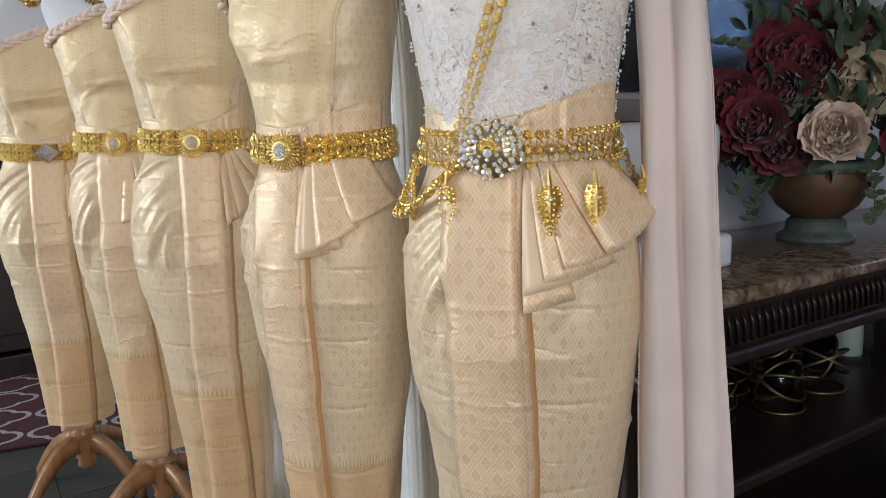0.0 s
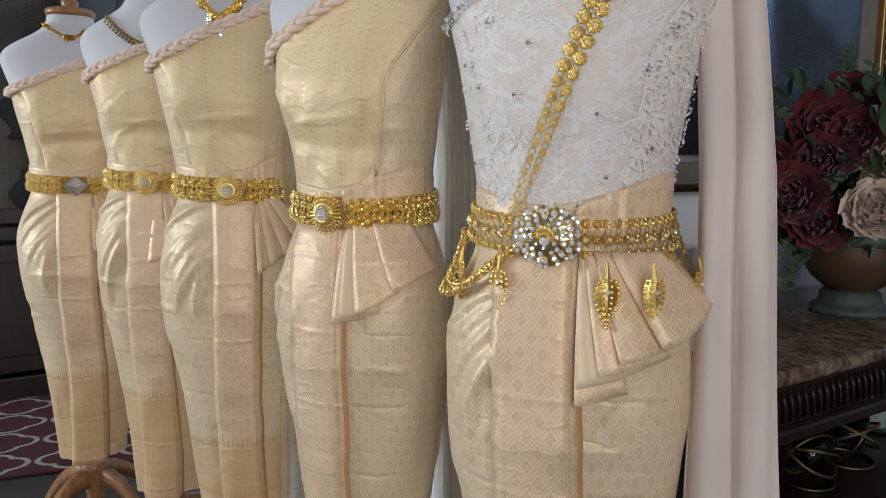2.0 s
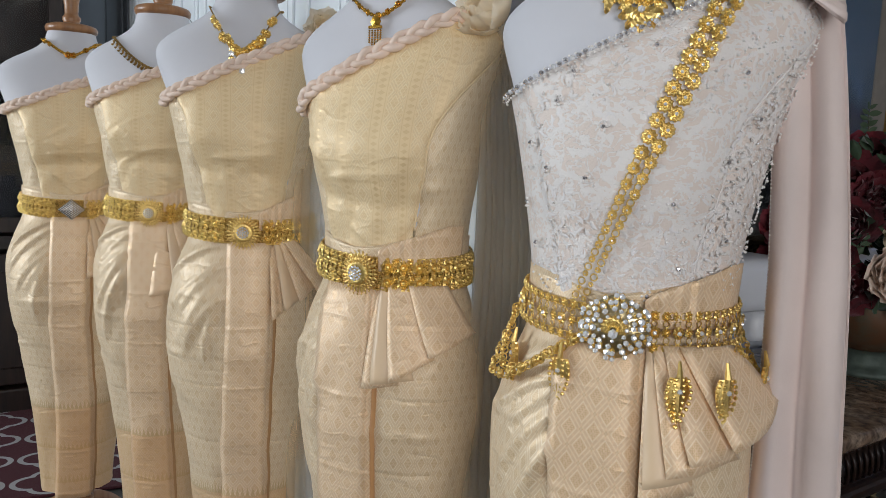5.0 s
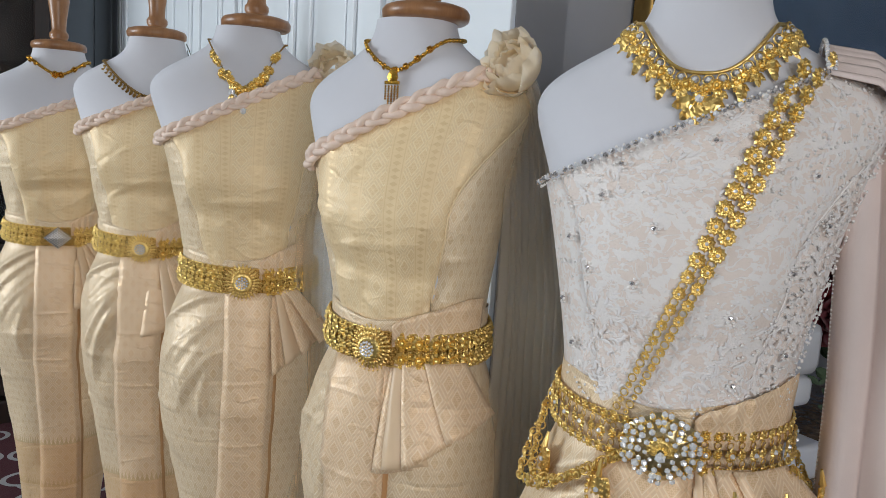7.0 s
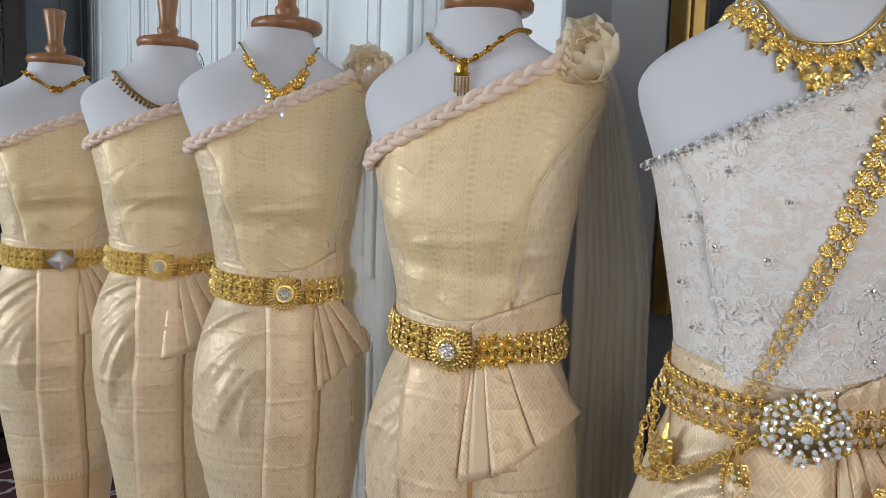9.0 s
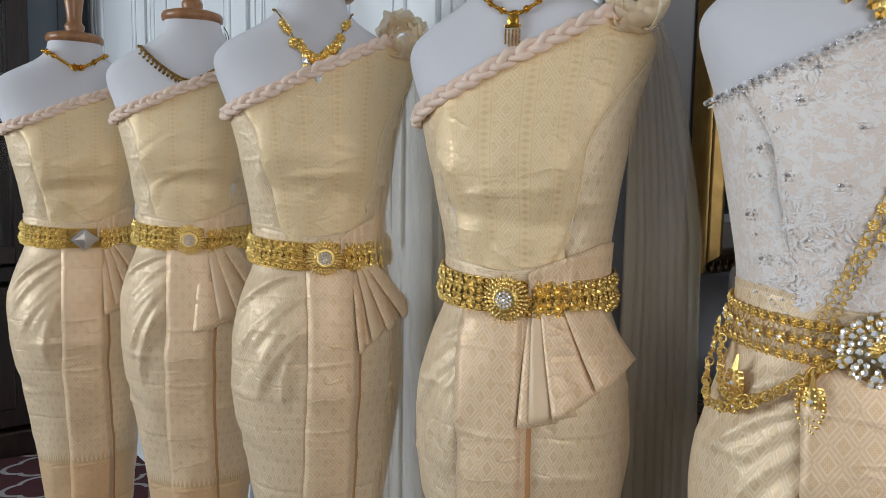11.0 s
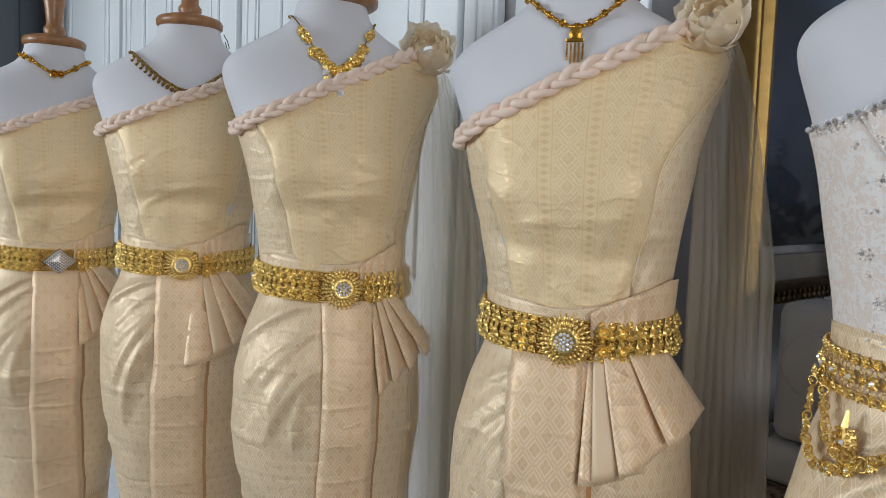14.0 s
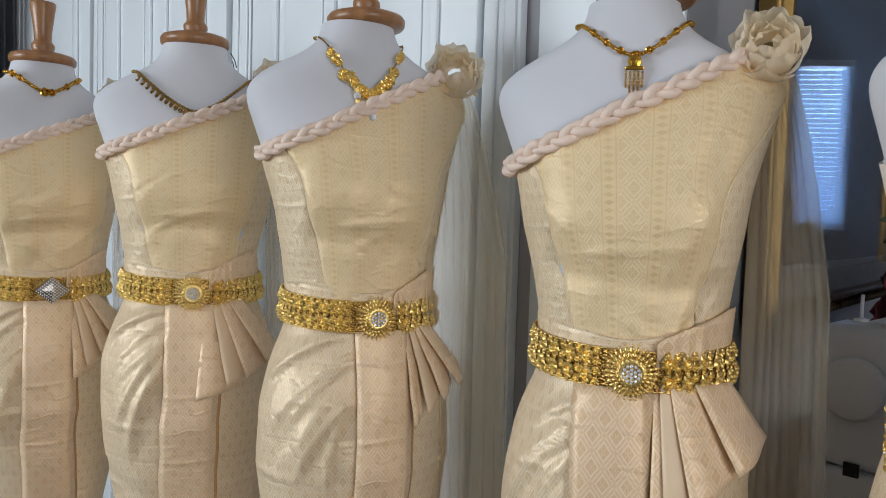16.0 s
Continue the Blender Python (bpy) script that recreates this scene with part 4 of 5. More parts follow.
# ---- rug ----
m = Mat("trellis_rug", 0.95)
v = m.coord("Object", (1 / .30, 1 / .24, 1))
sp = m.t.nodes.new("ShaderNodeSeparateXYZ")
m.link(v, sp.inputs[0])
def cell(shift):
    return [m.math("SUBTRACT", m.math("FRACT", m.math("ADD", sp.outputs[k], shift)), 0.5) for k in (0, 1)]
def quatre(x, y):
    best = None
    for cx, cy in ((.20, 0), (-.20, 0), (0, .20), (0, -.20)):
        dx, dy = m.math("SUBTRACT", x, cx), m.math("SUBTRACT", y, cy)
        d = m.math("SQRT", m.math("ADD", m.math("MULTIPLY", dx, dx), m.math("MULTIPLY", dy, dy)))
        best = d if best is None else m.math("MINIMUM", best, d)
    return best
q1 = quatre(*cell(0.0))
line = m.math("LESS_THAN", m.math("ABSOLUTE", m.math("SUBTRACT", q1, 0.245)), 0.035)
pile = m.noise(260, 3, 0.6, m.coord("Object"))
m.col(m.mix(line, m.mix(pile, (0.035, 0.006, 0.009), (0.085, 0.014, 0.02)), m.mix(pile, (0.26, 0.24, 0.24), (0.42, 0.40, 0.39))))
m.bump(m.math("ADD", pile, m.math("MULTIPLY", line, .5)), 0.6, 0.004)
bm = bmesh.new()
box(bm, -1.6, .62, 0.0, 1.0, 0.0, 0.012, 0.004)
rug = tagged(part("rug", bm, m, None, smooth=False), "dark red rug with a pale trellis pattern", "rug")
rug.matrix_world = Matrix.Translation((-1.62, 2.62, 0.002)) @ Matrix.Rotation(radians(22), 4, "Z")

# ---- china cabinet ----
CAB = Matrix.Translation((-2.08, 4.02, 0)) @ Matrix.Rotation(radians(123 + 90 - 180), 4, "Z")
cab = empty("china_cabinet", CAB, "dark mahogany china cabinet with glass doors", "cabinet")
GLASS = Mat("window_glass", 0.03)
gl = GLASS.t.nodes
tp, gs, fr, mxs = gl.new("ShaderNodeBsdfTransparent"), gl.new("ShaderNodeBsdfGlossy"), gl.new("ShaderNodeLayerWeight"), gl.new("ShaderNodeMixShader")
gs.inputs["Roughness"].default_value = 0.03
fr.inputs[0].default_value = 0.5
GLASS.link(GLASS.math("MULTIPLY_ADD", GLASS.math("POWER", fr.outputs[1], 5.0), 0.9, 0.025), mxs.inputs[0])
GLASS.link(tp.outputs[0], mxs.inputs[1])
GLASS.link(gs.outputs[0], mxs.inputs[2])
GLASS.link(mxs.outputs[0], gl["Material Output"].inputs[0])
bm = bmesh.new()
box(bm, -1.30, 0, -.02, .02, 0.08, 2.2)
for x0, x1 in ((-1.30, -1.27), (-.03, 0)):
    box(bm, x0, x1, -.40, -.02, .08, 2.2, .003)
box(bm, -1.34, .04, -.44, .02, 0, .12, .01)
box(bm, -1.34, .04, -.44, .02, 2.2, 2.3, .015)
box(bm, -1.27, -.03, -.39, -.02, .78, .84)
part("body", bm, DARK_WOOD, cab, smooth=False)
for k, x in enumerate((-1.27, -.65)):
    bm = bmesh.new()
    for q in ((x, x + .06, -.43, -.40, .86, 2.18), (x + .56, x + .62, -.43, -.40, .86, 2.18), (x + .06, x + .56, -.43, -.40, .86, .93), (x + .06, x + .56, -.43, -.40, 2.10, 2.18)):
        box(bm, *q, .004)
    dr = part("cabinet_door", bm, DARK_WOOD, cab, smooth=False)
    bm = bmesh.new()
    box(bm, x + .06, x + .56, -.417, -.413, .93, 2.10)
    part("pane", bm, GLASS, dr, smooth=False)
    bm = bmesh.new()
    box(bm, x + .01, x + .61, -.43, -.40, .14, .76, .005)
    box(bm, x + .08, x + .54, -.437, -.43, .22, .68, .006)
    part("lower_door", bm, DARK_WOOD, cab, smooth=False)
for z in (1.25, 1.65):
    bm = bmesh.new()
    box(bm, -1.27, -.03, -.36, -.02, z, z + .008)
    part("shelf", bm, GLASS, cab, "clear glass shelf", smooth=False)
JET = plain("black_velvet", (0.01, 0.01, 0.012), 0.9)
for k, (x, z) in enumerate(((-.25, .84), (-.55, 1.258), (-.28, 1.258), (-.85, .84), (-.95, 1.258))):
    bm = bmesh.new()
    lathe(bm, [(.045, 0), (.05, .01), (.03, .03), (.03, .06), (.085, .12), (.09, .16), (.06, .20), (.032, .22), (.03, .27), (.0, .275)], 18)
    b = tagged(part("jewellery_bust", bm, JET, None), "black velvet necklace bust in the cabinet", "display stand", "busts in the cabinet")
    b.matrix_world = CAB @ Matrix.Translation((x, -.2, z)) @ Matrix.Diagonal((1, .6, 1, 1))

# ---- large framed picture on the grey wall ----
PICM = PIC @ Matrix.Translation((0.285, -0.01, 1.08)) @ Matrix.Rotation(radians(0.0), 4, "X")
pic = empty("framed_picture", PICM, "large landscape painting behind glass in an ornate gold frame", "picture")
PW, PH = 1.20, 0.98
m = Mat("painted_landscape", 0.5)
v = m.coord("Object")
sp = m.t.nodes.new("ShaderNodeSeparateXYZ")
m.link(v, sp.inputs[0])
n1, n2 = m.noise(3.2, 6, 0.65, v), m.noise(16, 6, 0.7, v)
hz = m.math("ADD", m.math("MULTIPLY_ADD", sp.outputs[0], .34, m.math("MULTIPLY", sp.outputs[2], 1 / PH)), m.math("MULTIPLY", m.math("SUBTRACT", n1, .5), .5))
skyc = m.ramp(n1, [(0.3, (0.04, 0.08, 0.14)), (0.7, (0.10, 0.15, 0.22))])
low = m.ramp(n2, [(0.35, (0.006, 0.007, 0.009)), (0.62, (0.03, 0.032, 0.035)), (0.75, (0.12, 0.12, 0.13))])
m.col(m.mix(m.ramp(hz, [(0.74, (0, 0, 0)), (0.84, (1, 1, 1))]), low, skyc))
m.bump(n2, 0.3, 0.001)
bm = bmesh.new()
box(bm, .10, PW - .10, -.012, -.004, .12, PH - .10)
part("canvas", bm, m, pic, "dark landscape under a blue sky", smooth=False)
bm = bmesh.new()
box(bm, .075, PW - .075, -.020, -.017, .085, PH - .075)
pane = part("pane", bm, GLASS, pic, "clear picture glass", smooth=False)
pane.visible_shadow = False
LINER = plain("grey_linen_liner", (0.20, 0.18, 0.16), 0.7, 0, .1, 20, .3, 500)
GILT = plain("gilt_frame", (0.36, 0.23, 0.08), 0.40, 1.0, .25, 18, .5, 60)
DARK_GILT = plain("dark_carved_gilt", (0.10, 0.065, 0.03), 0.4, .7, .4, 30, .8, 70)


def frame_side(name, a, b, prof, mat, parent):
    """A moulding swept from corner a to corner b with mitred ends; prof gives inward distance and height."""
    a, b = Vector(a), Vector(b)
    t = (b - a).normalized()
    inn = Vector((-t.z, 0, t.x))
    bm = bmesh.new()
    rows = []
    for k, (u, h) in enumerate(prof):
        rows.append([a + (inn + t) * u + Vector((0, -h, 0)), b + (inn - t) * u + Vector((0, -h, 0))])
    sheet(bm, rows)
    return part(name, bm, mat, parent)


for a, b, nm in (((PW, 0, 0), (0, 0, 0), 0), ((0, 0, 0), (0, 0, PH), 1), ((0, 0, PH), (PW, 0, PH), 2), ((PW, 0, PH), (PW, 0, 0), 3)):
    a, b = b, a
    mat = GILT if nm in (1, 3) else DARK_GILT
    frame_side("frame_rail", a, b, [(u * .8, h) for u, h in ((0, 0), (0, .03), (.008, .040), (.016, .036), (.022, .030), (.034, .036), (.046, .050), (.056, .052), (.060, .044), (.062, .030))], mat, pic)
    frame_side("liner", a, b, [(.0496, .03), (.052, .024), (.10, .022), (.102, .012)], LINER, pic)
    # carved leaf ornament along the rail
    a, b = Vector(a), Vector(b)
    t = (b - a).normalized()
    inn = Vector((-t.z, 0, t.x))
    if nm == 1:
        continue
    bm = bmesh.new()
    n = int((b - a).length / .028)
    for k in range(n):
        c = a + t * (.03 + ((b - a).length - .06) * k / (n - 1)) + inn * .012 + Vector((0, -.040, 0))
        ball(bm, c, .010, None, 0, 1, (1, .6, 1))
        tube(bm, [c, c + inn * .014 + t * .010 + Vector((0, .004, 0)), c + inn * .024 + t * .006], .0045, 5, taper=lambda u: 1.1 - .8 * u)
    part("carved_ornament", bm, DARK_GILT if nm != 1 else GILT, pic, kind="stuff")

# ---- console table ----
m = Mat("brown_granite", 0.12)
v = m.coord("Object")
vo = m.t.nodes.new("ShaderNodeTexVoronoi")
vo.inputs["Scale"].default_value = 55
wv = m.t.nodes.new("ShaderNodeVectorMath")
wv.operation = "MULTIPLY_ADD"
nn = m.t.nodes.new("ShaderNodeTexNoise")
nn.inputs["Scale"].default_value = 18
m.link(v, nn.inputs["Vector"])
m.link(nn.outputs[1], wv.inputs[0])
wv.inputs[1].default_value = (.05, .05, .05)
m.link(v, wv.inputs[2])
m.link(wv.outputs[0], vo.inputs["Vector"])
m.col(m.mix(m.ramp(m.noise(14, 6, .7, v), [(.42, (0, 0, 0)), (.58, (1, 1, 1))]), m.ramp(vo.outputs[0], [(0, (.02, .016, .014)), (.5, (.10, .06, .04)), (1, (.26, .17, .11))]),
         m.ramp(m.noise(60, 5, .6, v), [(.35, (.06, .045, .035)), (.65, (.34, .24, .17))])))
GRANITE = m
con = empty("console_table", PIC, "dark carved wooden console table with a granite top", "table")
X0, X1, TOP, DEP = 0.10, 2.3, 0.83, 0.51
bm = bmesh.new()
box(bm, X0, X1, -DEP, -.03, TOP - .03, TOP, .009)
part("tabletop", bm, GRANITE, con, "polished brown granite slab")
bm = bmesh.new()
box(bm, X0 + .03, X1 - .03, -DEP + .03, -.04, TOP - .12, TOP - .0305, .002)
box(bm, X0 + .015, X1 - .015, -DEP + .012, -.04, TOP - .145, TOP - .115, .009)
part("apron", bm, DARK_WOOD, con, smooth=False)
bm = bmesh.new()
for k in range(int((X1 - X0 - .08) / .022)):
    x = X0 + .05 + k * .022
    tube(bm, [(x, -DEP + .028, TOP - .05), (x, -DEP + .021, TOP - .07), (x + .004, -DEP + .022, TOP - .095), (x + .010, -DEP + .028, TOP - .108)], .0045, 5)
part("carving", bm, DARK_WOOD, con, "carved gadroon border", kind="stuff")
bm = bmesh.new()
box(bm, X0 + .02, X1 - .02, -DEP + .03, -.05, .415, .445, .008)
part("lower_shelf", bm, DARK_WOOD, con, smooth=False)
bm = bmesh.new()
box(bm, X0, X1, -DEP, -.03, .0, .07, .008)
part("plinth", bm, DARK_WOOD, con, smooth=False)
bm = bmesh.new()
box(bm, X0 + .02, X1 - .02, -.05, -.035, .07, TOP - .12)
part("back_panel", bm, DARK_WOOD, con, smooth=False)
for x in (X0 + .06, X1 - .06):
    for y in (-DEP + .07, -.09):
        bm = bmesh.new()
        mt = Matrix.Translation((x, y, 0))
        lathe(bm, [(.035, .07), (.04, .12), (.028, .16), (.03, .30), (.045, .36), (.03, .40), (.04, .4155)], 16, mt)
        lathe(bm, [(.04, .445), (.03, .47), (.028, .55), (.045, .62), (.03, .66), (.04, .70), (.04, TOP - .12)], 16, mt)
        part("leg", bm, DARK_WOOD, con)

CLEAR = Mat("clear_glass", 0.02, 0, (.95, .97, .97))
cg = CLEAR.t.nodes
t2, g2, f2, m2 = cg.new("ShaderNodeBsdfTransparent"), cg.new("ShaderNodeBsdfGlossy"), cg.new("ShaderNodeFresnel"), cg.new("ShaderNodeMixShader")
t2.inputs[0].default_value = (.86, .9, .9, 1)
g2.inputs["Roughness"].default_value = .05
f2.inputs[0].default_value = 1.6
CLEAR.link(f2.outputs[0], m2.inputs[0])
CLEAR.link(t2.outputs[0], m2.inputs[1])
CLEAR.link(g2.outputs[0], m2.inputs[2])
CLEAR.link(m2.outputs[0], cg["Material Output"].inputs[0])
WAX = plain("white_wax", (.70, .68, .64), .5, 0, .05, 8, 0)
SHELF = .445
# glass lantern with a pillar candle
lan = empty("candle_lantern", PIC @ Matrix.Translation((1.29, -.20, SHELF)) @ Matrix.Rotation(.5, 4, "Z"), "square glass lantern holding a white pillar candle", "candle holder")
bm = bmesh.new()
for q in ((-.06, .06, -.06, -.056, .004, .20), (-.06, .06, .056, .06, .004, .20), (-.06, -.056, -.056, .056, .004, .20), (.056, .06, -.056, .056, .004, .20), (-.06, .06, -.06, .06, 0, .012)):
    box(bm, *q)
part("glass_box", bm, CLEAR, lan, "clear square glass", smooth=False)
bm = bmesh.new()
for q in ((-.063, .063, -.063, -.0605, .14, .202), (-.063, -.0605, -.0605, .063, .14, .202), (.0605, .063, -.0605, .063, .14, .202)):
    box(bm, *q)
part("mosaic_band", bm, SILVER, lan, "crackled silver mosaic band", smooth=False)
bm = bmesh.new()
lathe(bm, [(.034, .012), (.036, .016), (.036, .125), (.032, .13), (.01, .126)], 24)
part("candle", bm, WAX, lan, "white pillar candle")
# ring candle holders of brass wire with glass cups
proto = None
for k, (x, y, s) in enumerate(((.62, -.24, 1.0), (.80, -.14, 1.15), (.80, -.30, 1.0), (1.00, -.28, 1.1), (1.02, -.12, 1.15), (.44, -.28, .95))):
    mm = PIC @ Matrix.Translation((x, y, SHELF)) @ Matrix.Rotation(k * 1.1, 4, "Z") @ Matrix.Scale(s, 4)
    if proto is None:
        proto = empty("wire_candle_holder", mm, "looped brass wire candle holder with a glass cup", "candle holder", "wire candle holders on the shelf")
        for rx, rz, rr in ((0, 0, .058), (28, 0, .066), (-32, 70, .066), (62, 40, .064)):
            bm = bmesh.new()
            mt = Matrix.Translation((0, 0, .004 if rx == 0 else .066)) @ Matrix.Rotation(radians(rz), 4, "Z") @ Matrix.Rotation(radians(rx), 4, "X")
            tube(bm, [mt @ Vector((rr * math.cos(a), rr * math.sin(a), 0)) for a in np.linspace(0, 2 * math.pi, 40, endpoint=False)], .0038, 6, closed=True)
            part("ring", bm, BRASS, proto)
        bm = bmesh.new()
        lathe(bm, [(.0, .035), (.030, .036), (.034, .045), (.036, .11), (.034, .11), (.032, .05), (.0, .045)], 20, cap=False)
        part("glass_cup", bm, CLEAR, proto, "clear glass cup")
    else:
        copy_thing(proto, mm)
bm = bmesh.new()
ball(bm, (0, 0, .06), .06, None, 0, 3)
lathe(bm, [(.03, 0), (.02, .006), (.01, .012)], 16)
lathe(bm, [(.012, .117), (.013, .128), (.006, .13)], 12)
red = tagged(part("red_ornament", bm, plain("red_glass", (.16, .01, .02), .12, .1, .1, 9, 0), None), "shiny dark red glass ball on the plinth", "ornament")
red.matrix_world = PIC @ Matrix.Translation((1.25, -.42, .07))

# ---- sewing machine ----
SM = PIC @ Matrix.Translation((.13, -.245, TOP)) @ Matrix.Rotation(radians(-6), 4, "Z")
sew = empty("sewing_machine", SM, "white domestic sewing machine on the console", "sewing machine")
bm = bmesh.new()
box(bm, 0, .40, -.085, .085, 0, .07, .012)
part("base", bm, SEW, sew)
bm = bmesh.new()
box(bm, .005, .125, -.075, .075, .07, .30, .022)
part("column", bm, SEW, sew)
bm = bmesh.new()
box(bm, .126, .395, -.06, .06, .19, .295, .024)
part("arm", bm, SEW, sew)
bm = bmesh.new()
box(bm, .30, .39, -.052, .052, .13, .189, .016)
tube(bm, [(.345, 0, .13), (.345, 0, .078)], .003, 6)
part("head", bm, SEW, sew)
bm = bmesh.new()
lathe(bm, [(.046, 0), (.050, .004), (.050, .018), (.044, .024), (.0, .025)], 32, Matrix.Translation((.004, 0, .205)) @ Matrix.Rotation(radians(-90), 4, "Y"), cap=False)
part("hand_wheel", bm, SEW, sew)
bm = bmesh.new()
box(bm, .002, .0045, -.012, .012, .035, .085, .001)
part("power_socket", bm, BLACK, sew, "black power socket and switch", smooth=False)
for x, y in ((.10, .03), (.05, -.03)):
    bm = bmesh.new()
    tube(bm, [(x, y, .298), (x, y, .345)], .003, 6)
    lathe(bm, [(.012, .297), (.012, .304), (.004, .306)], 12, Matrix.Translation((x, y, 0)))
    part("spool_pin", bm, SEW, sew)

# ---- sheer cloth, roses and scarves ----
def sheer(name, colour, clear):
    m = Mat(name, 0.7, 0, colour)
    t = m.t.nodes.new("ShaderNodeBsdfTransparent")
    s = m.t.nodes.new("ShaderNodeBsdfTranslucent")
    s.inputs[0].default_value = (*colour, 1)
    a, b = m.t.nodes.new("ShaderNodeMixShader"), m.t.nodes.new("ShaderNodeMixShader")
    a.inputs[0].default_value = 0.55
    m.link(m.b.outputs[0], a.inputs[1])
    m.link(s.outputs[0], a.inputs[2])
    n = m.noise(900, 2, .5, m.coord())
    m.link(m.math("MULTIPLY_ADD", n, 0.2, clear - 0.1), b.inputs[0])
    m.link(a.outputs[0], b.inputs[1])
    m.link(t.outputs[0], b.inputs[2])
    m.link(b.outputs[0], m.t.nodes["Material Output"].inputs[0])
    return m


TULLE = sheer("ivory_tulle", (0.97, 0.87, 0.70), 0.70)
ORGANZA = sheer("cream_organza", (0.97, 0.87, 0.70), 0.08)
CHIFFON = plain("blush_chiffon", (0.76, 0.63, 0.58), 0.55, 0.0, 0.05, 9, 0.25, 600)


def scarf(parent, seed, top, x_top, x_bot, y_top, y_bot, length, folds_n, amp, mat, name, layers=1, thick=0.0, flare=0.04):
    for k in range(layers):
        rows = []
        for i in range(46):
            u = i / 45
            z = top - length * u
            g = min(1, u * 4.5) ** .7
            r = []
            for j in range(folds_n * 6 + 1):
                w = j / (folds_n * 6)
                xa = x_top[0] + (x_bot[0] - x_top[0]) * g
                xb = x_top[1] + (x_bot[1] - x_top[1]) * g + flare * u
                ph = w * folds_n * 2 * math.pi * (1 + .23 * k) + seed + 1.7 * k + 0.6 * math.sin(u * 3 + seed) + (2.6 * noise.noise(Vector((w * 3.3, u * .5, seed * 1.7 + k))) if layers > 1 else 0)
                fold = amp * (0.35 + 0.65 * g) * (math.sin(ph) + 0.4 * math.sin(2.3 * ph + 1 + u * 2))
                y = y_top + (y_bot - y_top) * g + fold + 0.012 * k
                x = xa + (xb - xa) * w + 0.35 * amp * math.cos(ph) + 0.006 * noise.noise(Vector((w * 3, u * 4, seed + k)))
                r.append(Vector((x, y, z)))
            rows.append(r)
        bm = bmesh.new()
        sheet(bm, rows, thick)
        part(name, bm, mat, parent)


def rose(parent, c, size, seed):
    """A gathered organza rose: ruffled petals cupped round one another, the outer ones falling open."""
    rnd = random.Random(seed)
    turn = Matrix.Translation(c) @ Matrix.Rotation(radians(-18), 4, "Z") @ Matrix.Rotation(radians(-22), 4, "X")
    for k in range(16):
        ring = (k / 15) ** .8
        a0 = k * 2.4 + rnd.uniform(-.3, .3)
        rad, wide = size * (.30 + .52 * ring), 1.25 - .35 * ring
        tip, fall = .30 + .85 * ring, rnd.uniform(.7, 1.3)
        rows = []
        for i in range(9):
            u = i / 8
            row = []
            for j in range(13):
                w = j / 6 - 1
                pol = 2.35 + (tip + .35 * abs(w) ** 2.5 - 2.35) * u
                az = a0 + w * wide * (.55 + .45 * math.sin(math.pi * min(1, .2 + .7 * u)))
                ruff = .11 * u ** 2 * math.sin(w * 5.5 + k * 1.9) + .05 * u * math.sin(w * 11 + k)
                rr = rad * (1 + ruff + .38 * ring * fall * max(0, u - .62))
                row.append(Vector((rr * math.sin(pol) * math.cos(az), -rr * math.cos(pol) * .85, rr * math.sin(pol) * math.sin(az))))
            rows.append(row)
        bm = bmesh.new()
        sheet(bm, rows)
        part("rose_petal", bm, ORGANZA, parent).matrix_basis = turn


for n, (place, bz, seed, hem) in enumerate(FRAMES):
    if seed == 5:
        continue
    sc = empty("shoulder_scarf", place, "ivory tulle scarf gathered under an organza rose", "scarf", "tulle scarves on the forms")
    rose(sc, (.158, -.035, .425), .060, seed)
    scarf(sc, seed, .405, (.150, .190), (.150, .25) if seed != 3 else (.095, .245), -.015, .0 if seed != 3 else -.075, 1.42, 8, .005, TULLE, "tulle_panel", 2)

SHEAR[0] = 0.0
# ---- blush drape, trims and jewels of the lace gown ----
place, bz, seed, hem = FRAMES[0]
drape = empty("shoulder_drape", place, "long blush chiffon drape with a beaded edge falling from the shoulder", "scarf")
scarf(drape, 2.2, .400, (.150, .215), (.168, .238), -.01, -.015, 1.44, 2, .013, CHIFFON, "chiffon_panel", 1, .001, 0.085)
bm = bmesh.new()
rows = []
for i in range(9):
    u = i / 8
    row = []
    for j in range(49):
        w = j / 48
        x = .120 + .095 * u
        z = .418 - .02 * u - .05 * max(0, u - .5)
        row.append(Vector((x, -.062 + .124 * w, z + .022 * math.sin(w * math.pi) - .03 * abs(w - .5) + .0055 * math.sin(w * 2 * math.pi * 9) * (0.4 + u))))
    rows.append(row)
sheet(bm, rows, .0015)
part("gathered_shoulder", bm, CHIFFON, drape, "pleated blush chiffon shoulder")
for j in range(30):
    w = j / 29
    p = Vector((.119, -.062 + .124 * w, .424 + .022 * math.sin(w * math.pi) - .03 * abs(w - .5)))
    piece("trim_gem" if j % 2 else "trim_pearl", GEM if j % 2 else PEARL_BEAD, Matrix.Translation(p) @ Matrix.Scale(.9, 4), drape)
bm = bmesh.new()
for i in range(260):
    u = .03 + .85 * i / 259
    g = min(1, u * 4.5) ** .7
    ph = 2.2 + 0.6 * math.sin(u * 3 + 2.2)
    y = -.01 - .005 * g + .013 * (.35 + .65 * g) * (math.sin(ph) + .4 * math.sin(2.3 * ph + 1 + u * 2))
    x = .150 + .018 * g + .00455 * math.cos(ph) + .006 * noise.noise(Vector((0, u * 4, 2.2)))
    ball(bm, (x, y - .002, .400 - 1.44 * u), .0016, None, 0, 0)
part("beaded_edge", bm, PEARL, drape, "fine beaded edging", kind="stuff")

